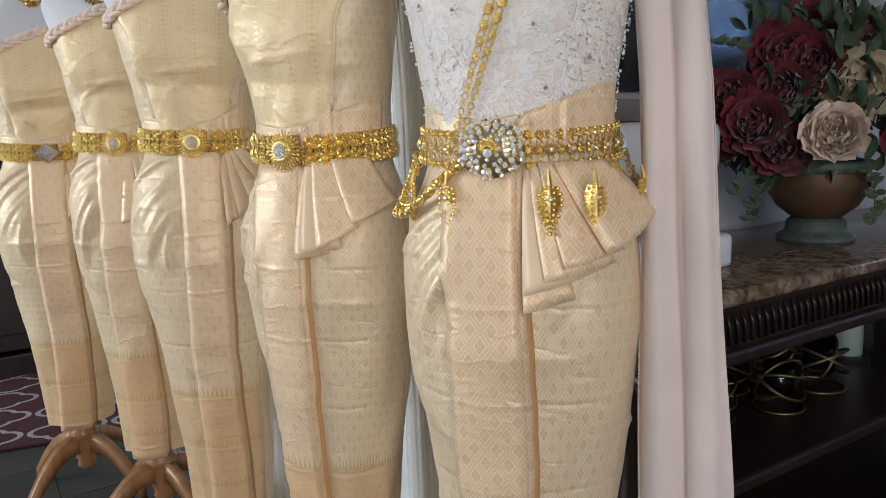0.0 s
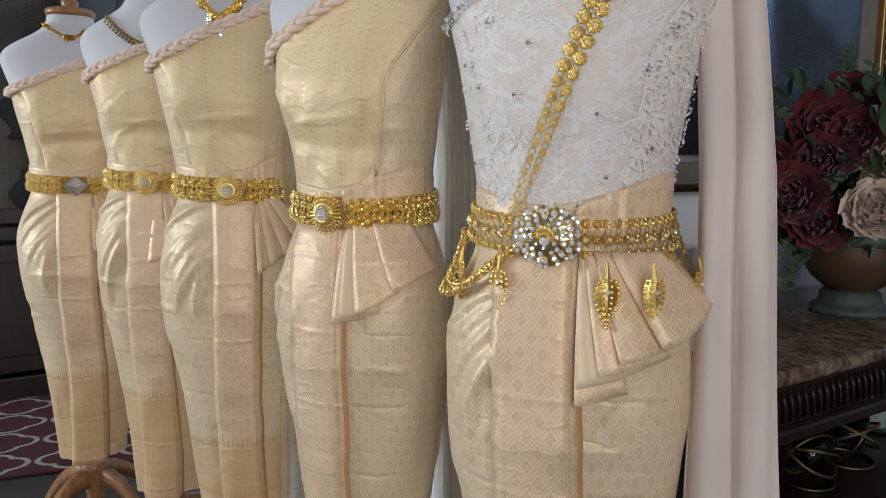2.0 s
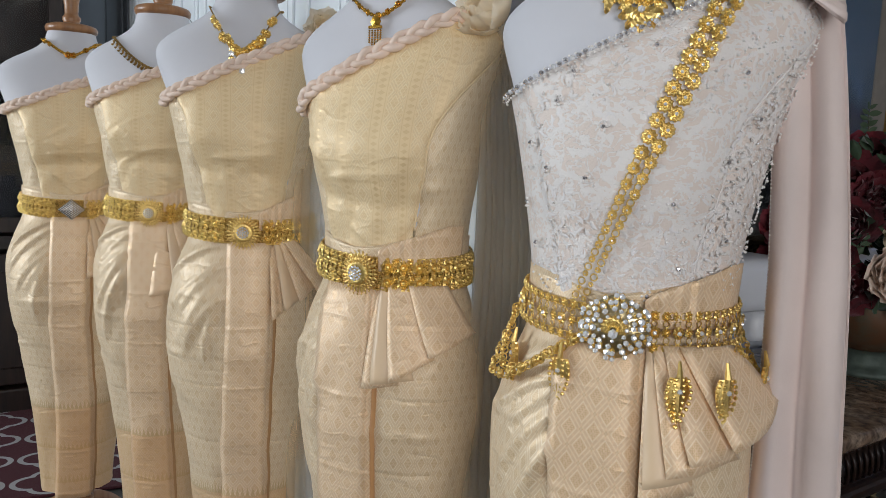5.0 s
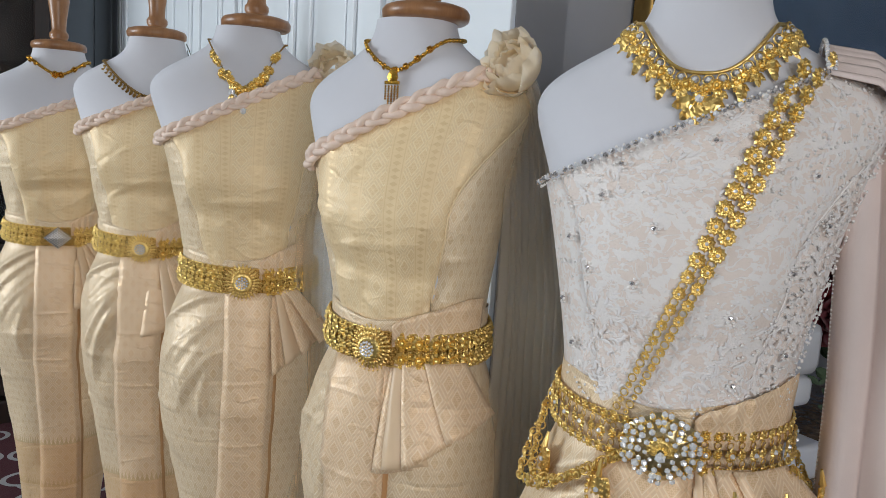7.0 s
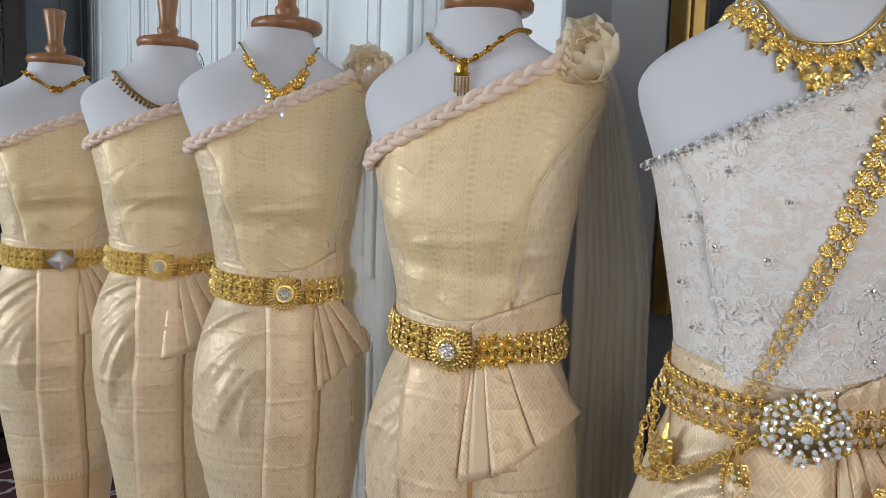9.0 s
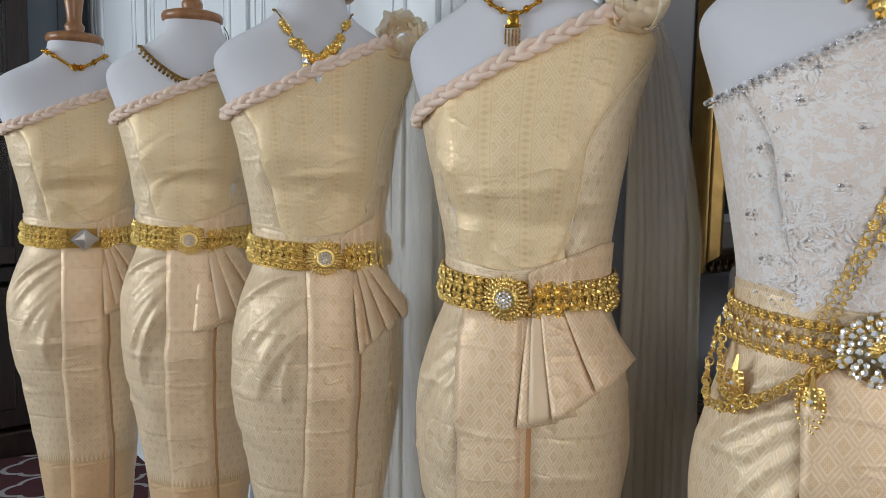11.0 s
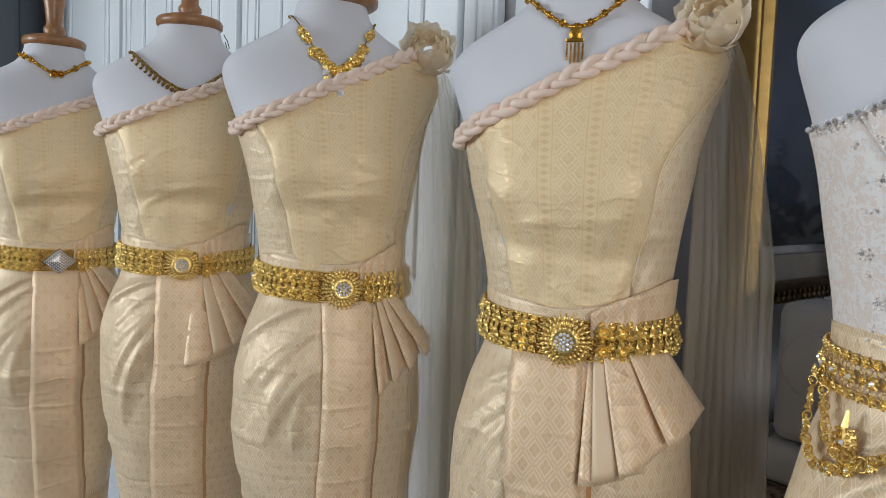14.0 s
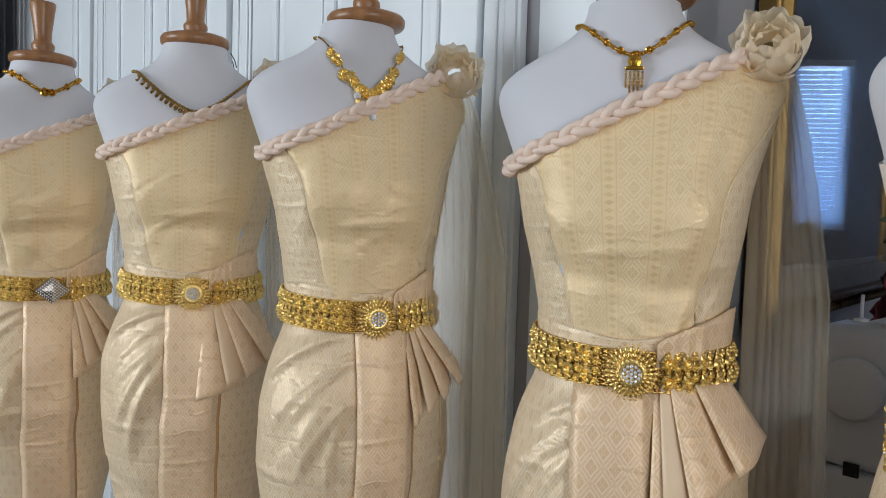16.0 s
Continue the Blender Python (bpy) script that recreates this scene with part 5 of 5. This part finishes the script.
dress5 = [o for o in scene.objects if o.name.startswith("dress") and o.parent is None][0]
path = resample(edge_points(LO[0], SLOPE[0], .006, 90, .125), 46)
for i, p in enumerate(path):
    out = Vector((p.x * .6, p.y, 0)).normalized()
    piece("neckline_gem", GEM_DARK if i % 3 else GEM, Matrix.Translation(p + out * .004) @ Matrix.Rotation(i * .8, 4, "Z") @ Matrix.Scale(1.05, 4), dress5)
    for s in (-1, 1):
        piece("neckline_pearl", PEARL_BEAD, Matrix.Translation(p + out * .003 + Vector((.003, 0, .0050 * s))) @ Matrix.Scale(.75, 4), dress5)


def chest(x, z, off=.009):
    hx = TORSO(z)[0]
    q = max(-1, min(1, x / hx))
    return torso(math.asin(math.copysign(abs(q) ** (1 / .9), q)), z, off)


# lace motifs: curled petals and cords sewn on in relief
rnd = random.Random(11)
LACE_WHITE = plain("lace_applique", (0.87, 0.83, 0.81), .7, 0, .05, 30, .4, 600)
bm = bmesh.new()
for k in range(620):
    phi, z = rnd.uniform(-.70, 1.4), rnd.uniform(.035, .40)
    p = torso(phi, z, .0100)
    if z > top_line(p.x, LO[0], SLOPE[0]) - .012:
        continue
    ex, ez = (torso(phi + .02, z, .0100) - p).normalized(), (torso(phi, z + .004, .0100) - p).normalized()
    out = ex.cross(ez).normalized()
    a = rnd.uniform(0, 6.28)
    ln, bend = rnd.uniform(.006, .014) * (1 if abs(phi) < .8 else .6), rnd.uniform(-1.6, 1.6)
    pts = []
    for i in range(6):
        u = i / 5
        ang_ = a + bend * u
        pts.append((ex * math.cos(ang_) + ez * math.sin(ang_)) * ln * u)
    rows = []
    for i, q in enumerate(pts):
        u = i / 5
        side = (ex * -math.sin(a + bend * u) + ez * math.cos(a + bend * u)) * (.0019 * math.sin(math.pi * min(1, u * .9 + .1)))
        rows.append([p + q + side, p + q + out * .0005, p + q - side])
    sheet(bm, rows)
part("lace_applique", bm, LACE_WHITE, dress5, "raised white lace leaves", kind="stuff")
bm = bmesh.new()
for k in range(900):
    phi = rnd.uniform(.35, 1.9) if k % 3 else rnd.uniform(-1.1, 1.0)
    z = rnd.uniform(.03, .40)
    p = torso(phi, z, .010)
    if z > top_line(p.x, LO[0], SLOPE[0]) - .008:
        continue
    ball(bm, p, rnd.uniform(.0012, .0021), None, 0, 1)
part("sewn_pearl", bm, PEARL, dress5, "scattered sewn pearls", kind="stuff")
for x, z in ((-.085, .265), (-.03, .235), (.02, .33), (.075, .355), (-.115, .215), (-.09, .185), (-.12, .14), (-.045, .175), (-.105, .09), (.05, .15), (.10, .20), (.115, .30), (.06, .075), (.03, .04), (.105, .11), (-.07, .30), (.13, .25)):
    p = chest(x, z, .011)
    if z > top_line(p.x, LO[0], SLOPE[0]) - .01:
        continue
    out = Vector((p.x, p.y, 0)).normalized()
    mm = facing(p, out)
    piece("bodice_gem", GEM_DARK, mm @ Matrix.Scale(.9, 4), dress5)
    for k in range(6):
        piece("bodice_pearl", PEARL_BEAD, mm @ Matrix.Translation((.0058 * math.cos(k * 1.047), 0, .0058 * math.sin(k * 1.047))) @ Matrix.Scale(.85, 4), dress5)

# shoulder-to-waist chain of paired flowers
sash = empty("sash_chain", place, "double gold flower chain crossing the bodice to the belt", "jewellery")
for row in (-1, 1):
    n = 22
    for k in range(n):
        u = k / (n - 1)
        x, z = .105 - .150 * u ** .93, .412 - .385 * u
        gap = .0125 * (1 - .45 * u)
        x, z = x + row * gap * .92, z + row * gap * .38
        p = chest(x, z, .014)
        out = Vector((p.x * .7, p.y, 0)).normalized()
        s = .92 - .30 * u if u < .55 else max(.30, .66 - .9 * (u - .55))
        piece("flower_link", SASH_FLOWER, facing(p, out, k * .7, s), sash)
        if u > .5:
            p2 = chest(x - .004, z - .0095, .013)
            piece("chain_link", OVAL, facing(p2, out, 0, 1.0), sash)
# hip chains with flower links
hip = empty("hip_chain", place, "looped gold chain hanging over the hip from the belt", "jewellery")


def on_hip(phi, z, off):
    return skirt(phi, z, off + max(0, folds(phi, z, 5)) + .004)


for a0, z0, a1, z1, drop, big in ((-.25, -.012, -1.40, -.006, .062, 0), (-.30, -.016, -1.65, .0, .078, 1), (1.15, -.02, 1.9, -.01, .06, 0)):
    n = 34
    for k in range(n):
        u = k / (n - 1)
        phi, z = a0 + (a1 - a0) * u, z0 + (z1 - z0) * u - drop * math.sin(math.pi * u ** 1.25)
        p = on_hip(phi, z, .020)
        out = Vector((p.x, p.y, 0)).normalized()
        if big and k % 3 == 0 and u > .3:
            piece("flower_link", SASH_FLOWER, facing(p, out, k, .72), hip)
        else:
            piece("chain_link", RING, facing(p, out, 0, .8) @ Matrix.Rotation(k * 1.3, 4, "Z"), hip)
            piece("chain_bead", GOLD_BEAD, Matrix.Translation(p + out * .002), hip)
# leaf drops under the belt
bm = bmesh.new()
rows = []
for i in range(9):
    u = i / 8
    w = .030 * (math.sin(math.pi * min(1, .18 + .82 * u)) ** .8) * (1 - .45 * u)
    rows.append([(-w / 2, 0, -.016 - .046 * u), (-w / 4, -.003, -.016 - .046 * u), (0, -.005, -.016 - .046 * u), (w / 4, -.003, -.016 - .046 * u), (w / 2, 0, -.016 - .046 * u)])
sheet(bm, rows, .001)
for i in range(8):
    u = i / 8
    w = .030 * (math.sin(math.pi * min(1, .18 + .82 * u)) ** .8) * (1 - .45 * u)
    for s in (-1, -.4, .4, 1):
        ball(bm, (s * w / 2, -.003, -.017 - .046 * u - .002 * abs(s)), .0024, None, 0, 1)
tube(bm, [(0, 0, 0), (0, -.003, -.016)], .0022, 6, taper=lambda u: .6 + u)
ball(bm, (0, -.002, -.066), .0028, None, 0, 1)
me = bpy.data.meshes.new("leaf_drop")
bm.to_mesh(me)
bm.free()
me.materials.append(GOLD.m)
drops = empty("belt_drops", place, "gold filigree leaf pendants hanging from the belt", "jewellery")
for phi, off in ((-1.05, .022), (-.42, .024), (.47, .046), (.80, .052), (1.42, .040)):
    p = on_hip(phi, -.024, off)
    piece("leaf_drop", me, facing(p, Vector((p.x, p.y, 0)), 0, 1.15), drops)
    piece("drop_stone", GEM, facing(p + Vector((p.x, p.y, 0)).normalized() * .006 + Vector((0, 0, -.034)), p), drops)


# ---- necklaces ----
def neck_path(xs, zs, zf, q, off, n=70):
    """A chain lying round the neck: over the chest between the points xs out and zs up, dipping to zf in the middle."""
    front = [chest(x, zf + (zs - zf) * abs(x / xs) ** q, off) for x in np.linspace(-xs, xs, n)]
    ph = math.asin(min(.99, xs / TORSO(zs)[0]))
    back = [torso(ph + (2 * math.pi - 2 * ph) * u, zs + .012 * math.sin(math.pi * u), off) for u in np.linspace(0, 1, 30)]
    return front + back[1:-1]


def necklace(i, label):
    SHEAR[0] = LEANS.get(FRAMES[i][2], 0.0)
    return empty("necklace", FRAMES[i][0], label, "necklace", "gold necklaces on the forms")


def chain(parent, pts, r, mat, n):
    bm = bmesh.new()
    for k, p in enumerate(resample(pts, n)):
        ball(bm, p, r * (1.15 if k % 2 else .85), None, 0, 1)
    part("chain", bm, mat, parent, kind="stuff")


# leaf collar of the lace gown
col = necklace(0, "wide gold collar of leaves set with crystals")
collar = neck_path(.066, .456, .400, 2.6, .005)
bm = bmesh.new()
tube(bm, collar, .0022, 6, closed=True)
part("collar_wire", bm, GOLD, col)
front = resample(collar[-9:] + collar[:79], 240)


def below(u, drop):
    """A place on the form a little under the collar wire, and the way that a pendant hangs there."""
    q = front[int(239 * u)]
    x = q.x * (1 + drop / .12)
    z = q.z - drop * (.72 + .28 * max(0, 1 - abs(q.x) / .066))
    p = chest(max(-.15, min(.15, x)), z, .008) if q.y < -.012 else Vector((x, q.y * (1 + drop / .09), z + .004))
    return p, Vector((p.x * .8, p.y - .03, .02)).normalized(), Vector((q.x * .35, -.006, -.06)).normalized()


for k in range(30):
    p, out, down = below((k + .5) / 30, .008)
    piece("collar_ring", RING, facing(p, out, 0, .80), col)
    piece("collar_gem", GEM, Matrix.Translation(p + out * .002) @ Matrix.Scale(.80, 4), col)
for k in range(44):
    p, out, down = below((k + .5) / 44, .0165 + .002 * math.sin(k * 2.1))
    piece("collar_flower", LINK_FLOWER, facing(p, out, k, .50 + .12 * (k % 3)), col)
for k in range(23):
    u = (k + .5) / 23
    p, out, down = below(u, .021)
    for spin, size in ((-.75, .50), (.75, .50), (0, .92 if k % 2 else .62)):
        piece("collar_leaf", GOLD_LEAF, facing(p, out, 0, size, -down) @ Matrix.Rotation(spin, 4, "Y"), col)
p, out, down = below(.5, .030)
piece("collar_gem", GEM, Matrix.Translation(p + out * .007) @ Matrix.Scale(1.5, 4), col)
for spin in (-1.3, -.65, 0, .65, 1.3):
    piece("collar_leaf", GOLD_LEAF, facing(p + out * .003, out, 0, 1.15, -down) @ Matrix.Rotation(spin, 4, "Y"), col)
p, out, down = below(.5, .046)
piece("collar_leaf", GOLD_LEAF, facing(p, out, 0, 1.05, -down), col)
# tasselled pendant
n4 = necklace(1, "gold rope necklace with a tasselled flower pendant")
pts = neck_path(.066, .458, .410, 1.6, .006)
chain(n4, pts, .0032, GOLD_DEEP, 120)
for k in (8, 16, 25, 34, 36, 44, 53, 61):
    p = pts[k]
    piece("flower_bead", SMALL_FLOWER, facing(p + Vector((0, -.002, 0)), Vector((p.x, p.y, 0)), 0, .85), n4)
p = torso(0, .400, .010)
bm = bmesh.new()
lathe(bm, [(.011, 0), (.010, .003), (.005, .005), (0, .006)], 8, Matrix.Translation(p) @ Matrix.Rotation(radians(90), 4, "X") @ Matrix.Diagonal((.85, 1, .6, 1)))
box(bm, p.x - .012, p.x + .012, p.y - .004, p.y + .001, p.z - .011, p.z - .006, .001)
part("pendant", bm, GOLD_DEEP, n4, "gold lotus pendant", smooth=False)
for k in range(5):
    bm = bmesh.new()
    for i in range(6 + (2 - abs(k - 2)) * 2):
        q = p + Vector(((k - 2) * .0052, -.002, -.014 - i * .0036))
        ball(bm, q, .0019, None, 0, 1)
    part("tassel", bm, GOLD_DEEP, n4)
# clustered flower necklace with drops
n3 = necklace(2, "gold chain necklace with clustered flowers and drop pendants")
pts = neck_path(.068, .462, .366, 1.7, .006)
chain(n3, pts, .0018, GOLD_OLD, 150)
rnd = random.Random(3)
for k in range(22):
    u = -1 + 2 * k / 21
    x = u * .058
    p = chest(x, .366 + .096 * abs(x / .068) ** 1.7 + rnd.uniform(-.012, .004), .010)
    piece("flower_bead", LINK_FLOWER, facing(p, Vector((p.x, p.y, 0)), k, .70 + .35 * rnd.random()), n3)
for x, l in ((-.022, 3), (.0, 4), (.022, 3), (-.040, 1), (.040, 1)):
    for i in range(l):
        p = chest(x, .357 + .096 * abs(x / .068) ** 1.7 - .010 * i, .010)
        piece("drop", GEM if i % 2 else GOLD_BEAD, Matrix.Translation(p) @ Matrix.Diagonal((2.0, 1.0, 2.2, 1)), n3)
# antique leaf necklace
n2 = necklace(3, "antique gold band necklace fringed with small leaves")
pts = neck_path(.105, .428, .352, 1.5, .006)
chain(n2, pts, .0034, GOLD_OLD, 150)
for k in range(17):
    x = -.098 + .13 * k / 16
    p = chest(x, .352 + .076 * abs(x / .105) ** 1.5 - .003, .008)
    piece("leaf_drop", OLD_LEAF, facing(p, Vector((p.x, p.y, .05)), 0, 1.1), n2)
# flower choker
n1 = necklace(4, "deep gold choker with flower bosses")
pts = neck_path(.062, .462, .422, 1.4, .005)
chain(n1, pts, .0042, GOLD_DEEP, 110)
for x, s in ((-.058, 1.3), (-.048, 1.1), (-.006, 1.5), (.007, 1.3), (.036, 1.2), (.055, 1.1)):
    p = chest(x, .422 + .040 * abs(x / .062) ** 1.4, .010)
    piece("flower_boss", SMALL_FLOWER, facing(p, Vector((p.x, p.y, 0)), x * 20, s), n1)
# safety pin at a neck
bm = bmesh.new()
p = torso(1.5, .475, .004)
tube(bm, [p + Vector((0, 0, .01)), p + Vector((.008, -.004, -.004)), p + Vector((.012, -.004, -.018)), p + Vector((.007, -.004, -.022)), p + Vector((.004, -.003, -.006))], .0011, 6)
pin = tagged(part("safety_pin", bm, IRON, None), "dark safety pin stuck in the form's neck", "pin")
pin.matrix_world = FRAMES[3][0]

# ---- urn and flower arrangement ----
VASE = Vector((.895, 1.782, TOP))
m = Mat("verdigris_copper", 0.5, 0.3)
v = m.coord()
sp = m.t.nodes.new("ShaderNodeSeparateXYZ")
m.link(v, sp.inputs[0])
rough_n = m.noise(22, 6, .7, v)
m.col(m.mix(m.ramp(m.math("ADD", rough_n, 0.0), [(.45, (0, 0, 0)), (.62, (1, 1, 1))]), (.13, .06, .028), (.10, .075, .045)))
m.bump(rough_n, .5, .002)
COPPER = m
VERDI = plain("green_patina", (.085, .11, .09), .6, .2, .35, 24, .5, 120)
urn = empty("urn", Matrix.Translation(VASE), "aged copper urn with a green patina foot and rim", "vase")
bm = bmesh.new()
lathe(bm, [(.045, .055), (.062, .062), (.09, .085), (.108, .115), (.114, .145), (.112, .165)], 40, cap=False)
part("bowl", bm, COPPER, urn)
bm = bmesh.new()
lathe(bm, [(.085, 0), (.088, .006), (.086, .014), (.074, .020), (.068, .03), (.066, .048), (.056, .056), (.04, .058)], 36)
part("foot", bm, VERDI, urn)
bm = bmesh.new()
lathe(bm, [(.112, .166), (.118, .172), (.120, .186), (.115, .192), (.108, .186), (.10, .16), (0, .158)], 40, cap=False)
part("rim", bm, VERDI, urn)

arr = empty("flower_arrangement", Matrix.Translation(VASE + Vector((0, 0, .16))), "silk flower arrangement of red roses and cream peonies in the urn", "flowers")


def silk(name, a, b, rough=.7):
    m = Mat(name, rough)
    oi = m.t.nodes.new("ShaderNodeObjectInfo")
    n = m.noise(18, 4, .6, m.coord())
    m.col(m.mix(m.math("ADD", m.math("MULTIPLY", oi.outputs["Random"], .5), m.math("MULTIPLY", n, .5)), a, b))
    m.bump(m.noise(160, 3, .5, m.coord()), .3, .001)
    m.set(Sheen_Weight=.2)
    return m


RED = silk("red_silk_petal", (.07, .006, .012), (.28, .02, .035))
CREAM = silk("cream_silk_petal", (.70, .58, .38), (.88, .78, .58))
PINK = silk("pink_silk_petal", (.80, .60, .48), (.93, .80, .68))
LEAF = silk("green_silk_leaf", (.02, .045, .02), (.07, .11, .05))
OLIVE = silk("olive_bud", (.10, .09, .03), (.20, .16, .06))
STEM = plain("brown_stem", (.06, .05, .03), .7)


def petal_data(name, size, cup, mats):
    bm = bmesh.new()
    rows = []
    for i in range(6):
        u = i / 5
        w = size * (.25 + .95 * math.sin(min(1, u * 1.05) * 2.2)) * .62
        row = []
        for j in range(7):
            s = j / 6 - .5
            ruff = .06 * size * math.sin(s * 16 + i) * u
            row.append((w * s * 2 * .8, -cup * size * (u * u * .55 + .5 * (2 * s) ** 2 * u) + ruff, size * u * (1 - .10 * math.cos(s * 14) * (u > .9))))
        rows.append(row)
    sheet(bm, rows)
    me = bpy.data.meshes.new(name)
    bm.to_mesh(me)
    bm.free()
    me.materials.append(mats.m)
    me.shade_smooth()
    return me


PETALS = {k: petal_data("petal", 1.0, .75, k) for k in (RED, CREAM, PINK, OLIVE)}


def bloom(c, r, towards, mat, rings, seed, name):
    rnd = random.Random(seed)
    fl = empty(name, Matrix.Translation(c), "", "")
    fl.parent = arr
    base = facing(Vector((0, 0, 0)), towards)
    for k in range(rings):
        n = 4 + k * 2
        open_ = 18 + 66 * k / max(1, rings - 1)
        for j in range(n):
            a = 360 * (j + .5 * (k % 2)) / n + rnd.uniform(-9, 9)
            mm = base @ Matrix.Rotation(radians(a), 4, "Y") @ Matrix.Translation((0, 0, r * .05)) @ Matrix.Rotation(radians(90 - open_ + rnd.uniform(-8, 8)), 4, "X") @ Matrix.Scale(r * (.55 + .45 * k / max(1, rings - 1)) * rnd.uniform(.88, 1.1), 4)
            piece("petal", PETALS[mat], mm, fl)


TOW = Vector((-.42, -.88, .2))
O = Vector((0, 0, -.16))
for c, r, mat, rings, nm in (((-.074, -.212, .255), .062, PINK, 6, "peony"), ((.030, -.102, .345), .085, CREAM, 5, "peony"), ((-.246, -.082, .341), .062, RED, 4, "rose"), ((-.223, -.162, .277), .065, RED, 5, "hydrangea"),
                             ((-.105, -.032, .427), .070, RED, 5, "rose"), ((-.011, .05, .494), .060, RED, 4, "rose"), ((.098, -.032, .446), .065, RED, 4, "rose"), ((-.228, -.032, .250), .055, RED, 4, "rose"),
                             ((-.061, -.082, .403), .062, RED, 5, "rose"), ((-.15, -.12, .35), .06, RED, 5, "rose"), ((-.16, -.16, .22), .055, RED, 4, "rose"), ((.032, -.062, .485), .030, OLIVE, 2, "flower_bud"), ((.17, -.06, .36), .06, RED, 4, "rose"), ((.14, -.12, .22), .06, RED, 4, "rose")):
    bloom(Vector(c) + O, r, TOW + Vector((c[0] * .8, c[1] * .4, .1)), mat, rings, int(1000 * r + 100 * c[2]), nm)
rnd = random.Random(21)
bm = bmesh.new()
for k in range(340):
    a, h = rnd.uniform(0, 6.28), rnd.uniform(-.02, .36)
    rr = rnd.uniform(.05, .24) * (1 if h < .28 else .8)
    c = Vector((math.cos(a) * rr, math.sin(a) * rr * .8 - .03, h))
    if math.hypot(c.x, c.y) < .13 and h < .05:
        continue
    L = rnd.uniform(.03, .07)
    mm = Matrix.Translation(c) @ Euler((rnd.uniform(-.9, .9), rnd.uniform(-.9, .9), rnd.uniform(0, 6.28))).to_matrix().to_4x4()
    rows = []
    for i in range(5):
        u = i / 4
        w = L * .24 * math.sin(math.pi * min(1, u * .92 + .06)) + .0006
        rows.append([mm @ Vector((-w, .004 * u, u * L)), mm @ Vector((0, -.004 - .012 * u * u, u * L)), mm @ Vector((w, .004 * u, u * L))])
    sheet(bm, rows)
part("leaves", bm, LEAF, arr, "dark green silk leaves", kind="stuff")
sprays = [((-.05, 0, .2), (-.18, -.02, .32), (-.272, -.032, .311)), ((-.04, 0, .25), (-.12, .01, .36), (-.163, .018, .40)), ((.01, .02, .25), (.02, .02, .36), (.022, .018, .42)), ((-.08, -.06, .02), (-.18, -.11, .0), (-.215, -.125, -.09)),
          ((.05, -.08, .02), (.06, -.16, -.0), (.03, -.185, -.10)), ((-.1, -.1, .1), (-.2, -.15, .05), (-.25, -.14, -.03)), ((.0, -.06, .2), (-.16, -.20, .20), (-.19, -.2, .09)), ((.05, 0, .25), (.1, .03, .40), (.12, .02, .47)), ((.03, .02, .25), (-.03, .05, .38), (-.02, .06, .46))]
for k, sp_ in enumerate(sprays):
    a, b, c = (Vector(q) for q in sp_)
    pts = [a * (1 - u) ** 2 + b * 2 * u * (1 - u) + c * u * u for u in np.linspace(0, 1, 14)]
    bm = bmesh.new()
    tube(bm, pts, .0018, 5, taper=lambda u: 1.2 - .7 * u)
    st = part("stem", bm, STEM, arr)
    bm = bmesh.new()
    for i, q in enumerate(pts[3:]):
        for s in (-1, 1):
            L = rnd.uniform(.018, .030)
            mm = Matrix.Translation(q) @ Euler((rnd.uniform(-.6, .6), s * rnd.uniform(.7, 1.5), rnd.uniform(-.8, .8))).to_matrix().to_4x4()
            rows = []
            for j in range(4):
                u = j / 3
                w = L * .26 * math.sin(math.pi * min(1, u * .9 + .08)) + .0005
                rows.append([mm @ Vector((-w, 0, u * L)), mm @ Vector((0, -.003, u * L)), mm @ Vector((w, 0, u * L))])
            sheet(bm, rows)
    part("spray_leaves", bm, LEAF, arr, kind="stuff")
for k in range(26):
    a = rnd.uniform(0, 6.28)
    base = Vector((-.02, -.15, .17)) if k < 9 else Vector((.08, -.18, -.02)) if k < 18 else Vector((-.2, -.1, .18))
    bm = bmesh.new()
    ball(bm, base + Vector((rnd.uniform(-.05, .05), rnd.uniform(-.03, .03), rnd.uniform(-.05, .05))), rnd.uniform(.005, .009), None, 0, 2)
    part("berry", bm, OLIVE, arr, "olive green berry")

# ---- floor tiles ----
bm = bmesh.new()
box(bm, -.147, .147, -.147, .147, -.004, .0, .0015)
tile0 = part("tile", bm, TILE, None, smooth=False)
floor_ob = scene.objects["floor"]
tile0.parent = floor_ob
tiles = []
for i in range(-11, 6):
    for j in range(0, 15):
        c = Matrix.Rotation(radians(33), 4, "Z") @ Vector((i * .30, j * .30, 0))
        if -3.6 < c.x < 1.6 and .5 < c.y < 5.0:
            tiles.append(c)
for k, c in enumerate(tiles[:290]):
    mm = Matrix.Translation(c) @ Matrix.Rotation(radians(33), 4, "Z")
    if k == 0:
        tile0.matrix_basis = mm
    else:
        share(tile0, "tile", mm, floor_ob)
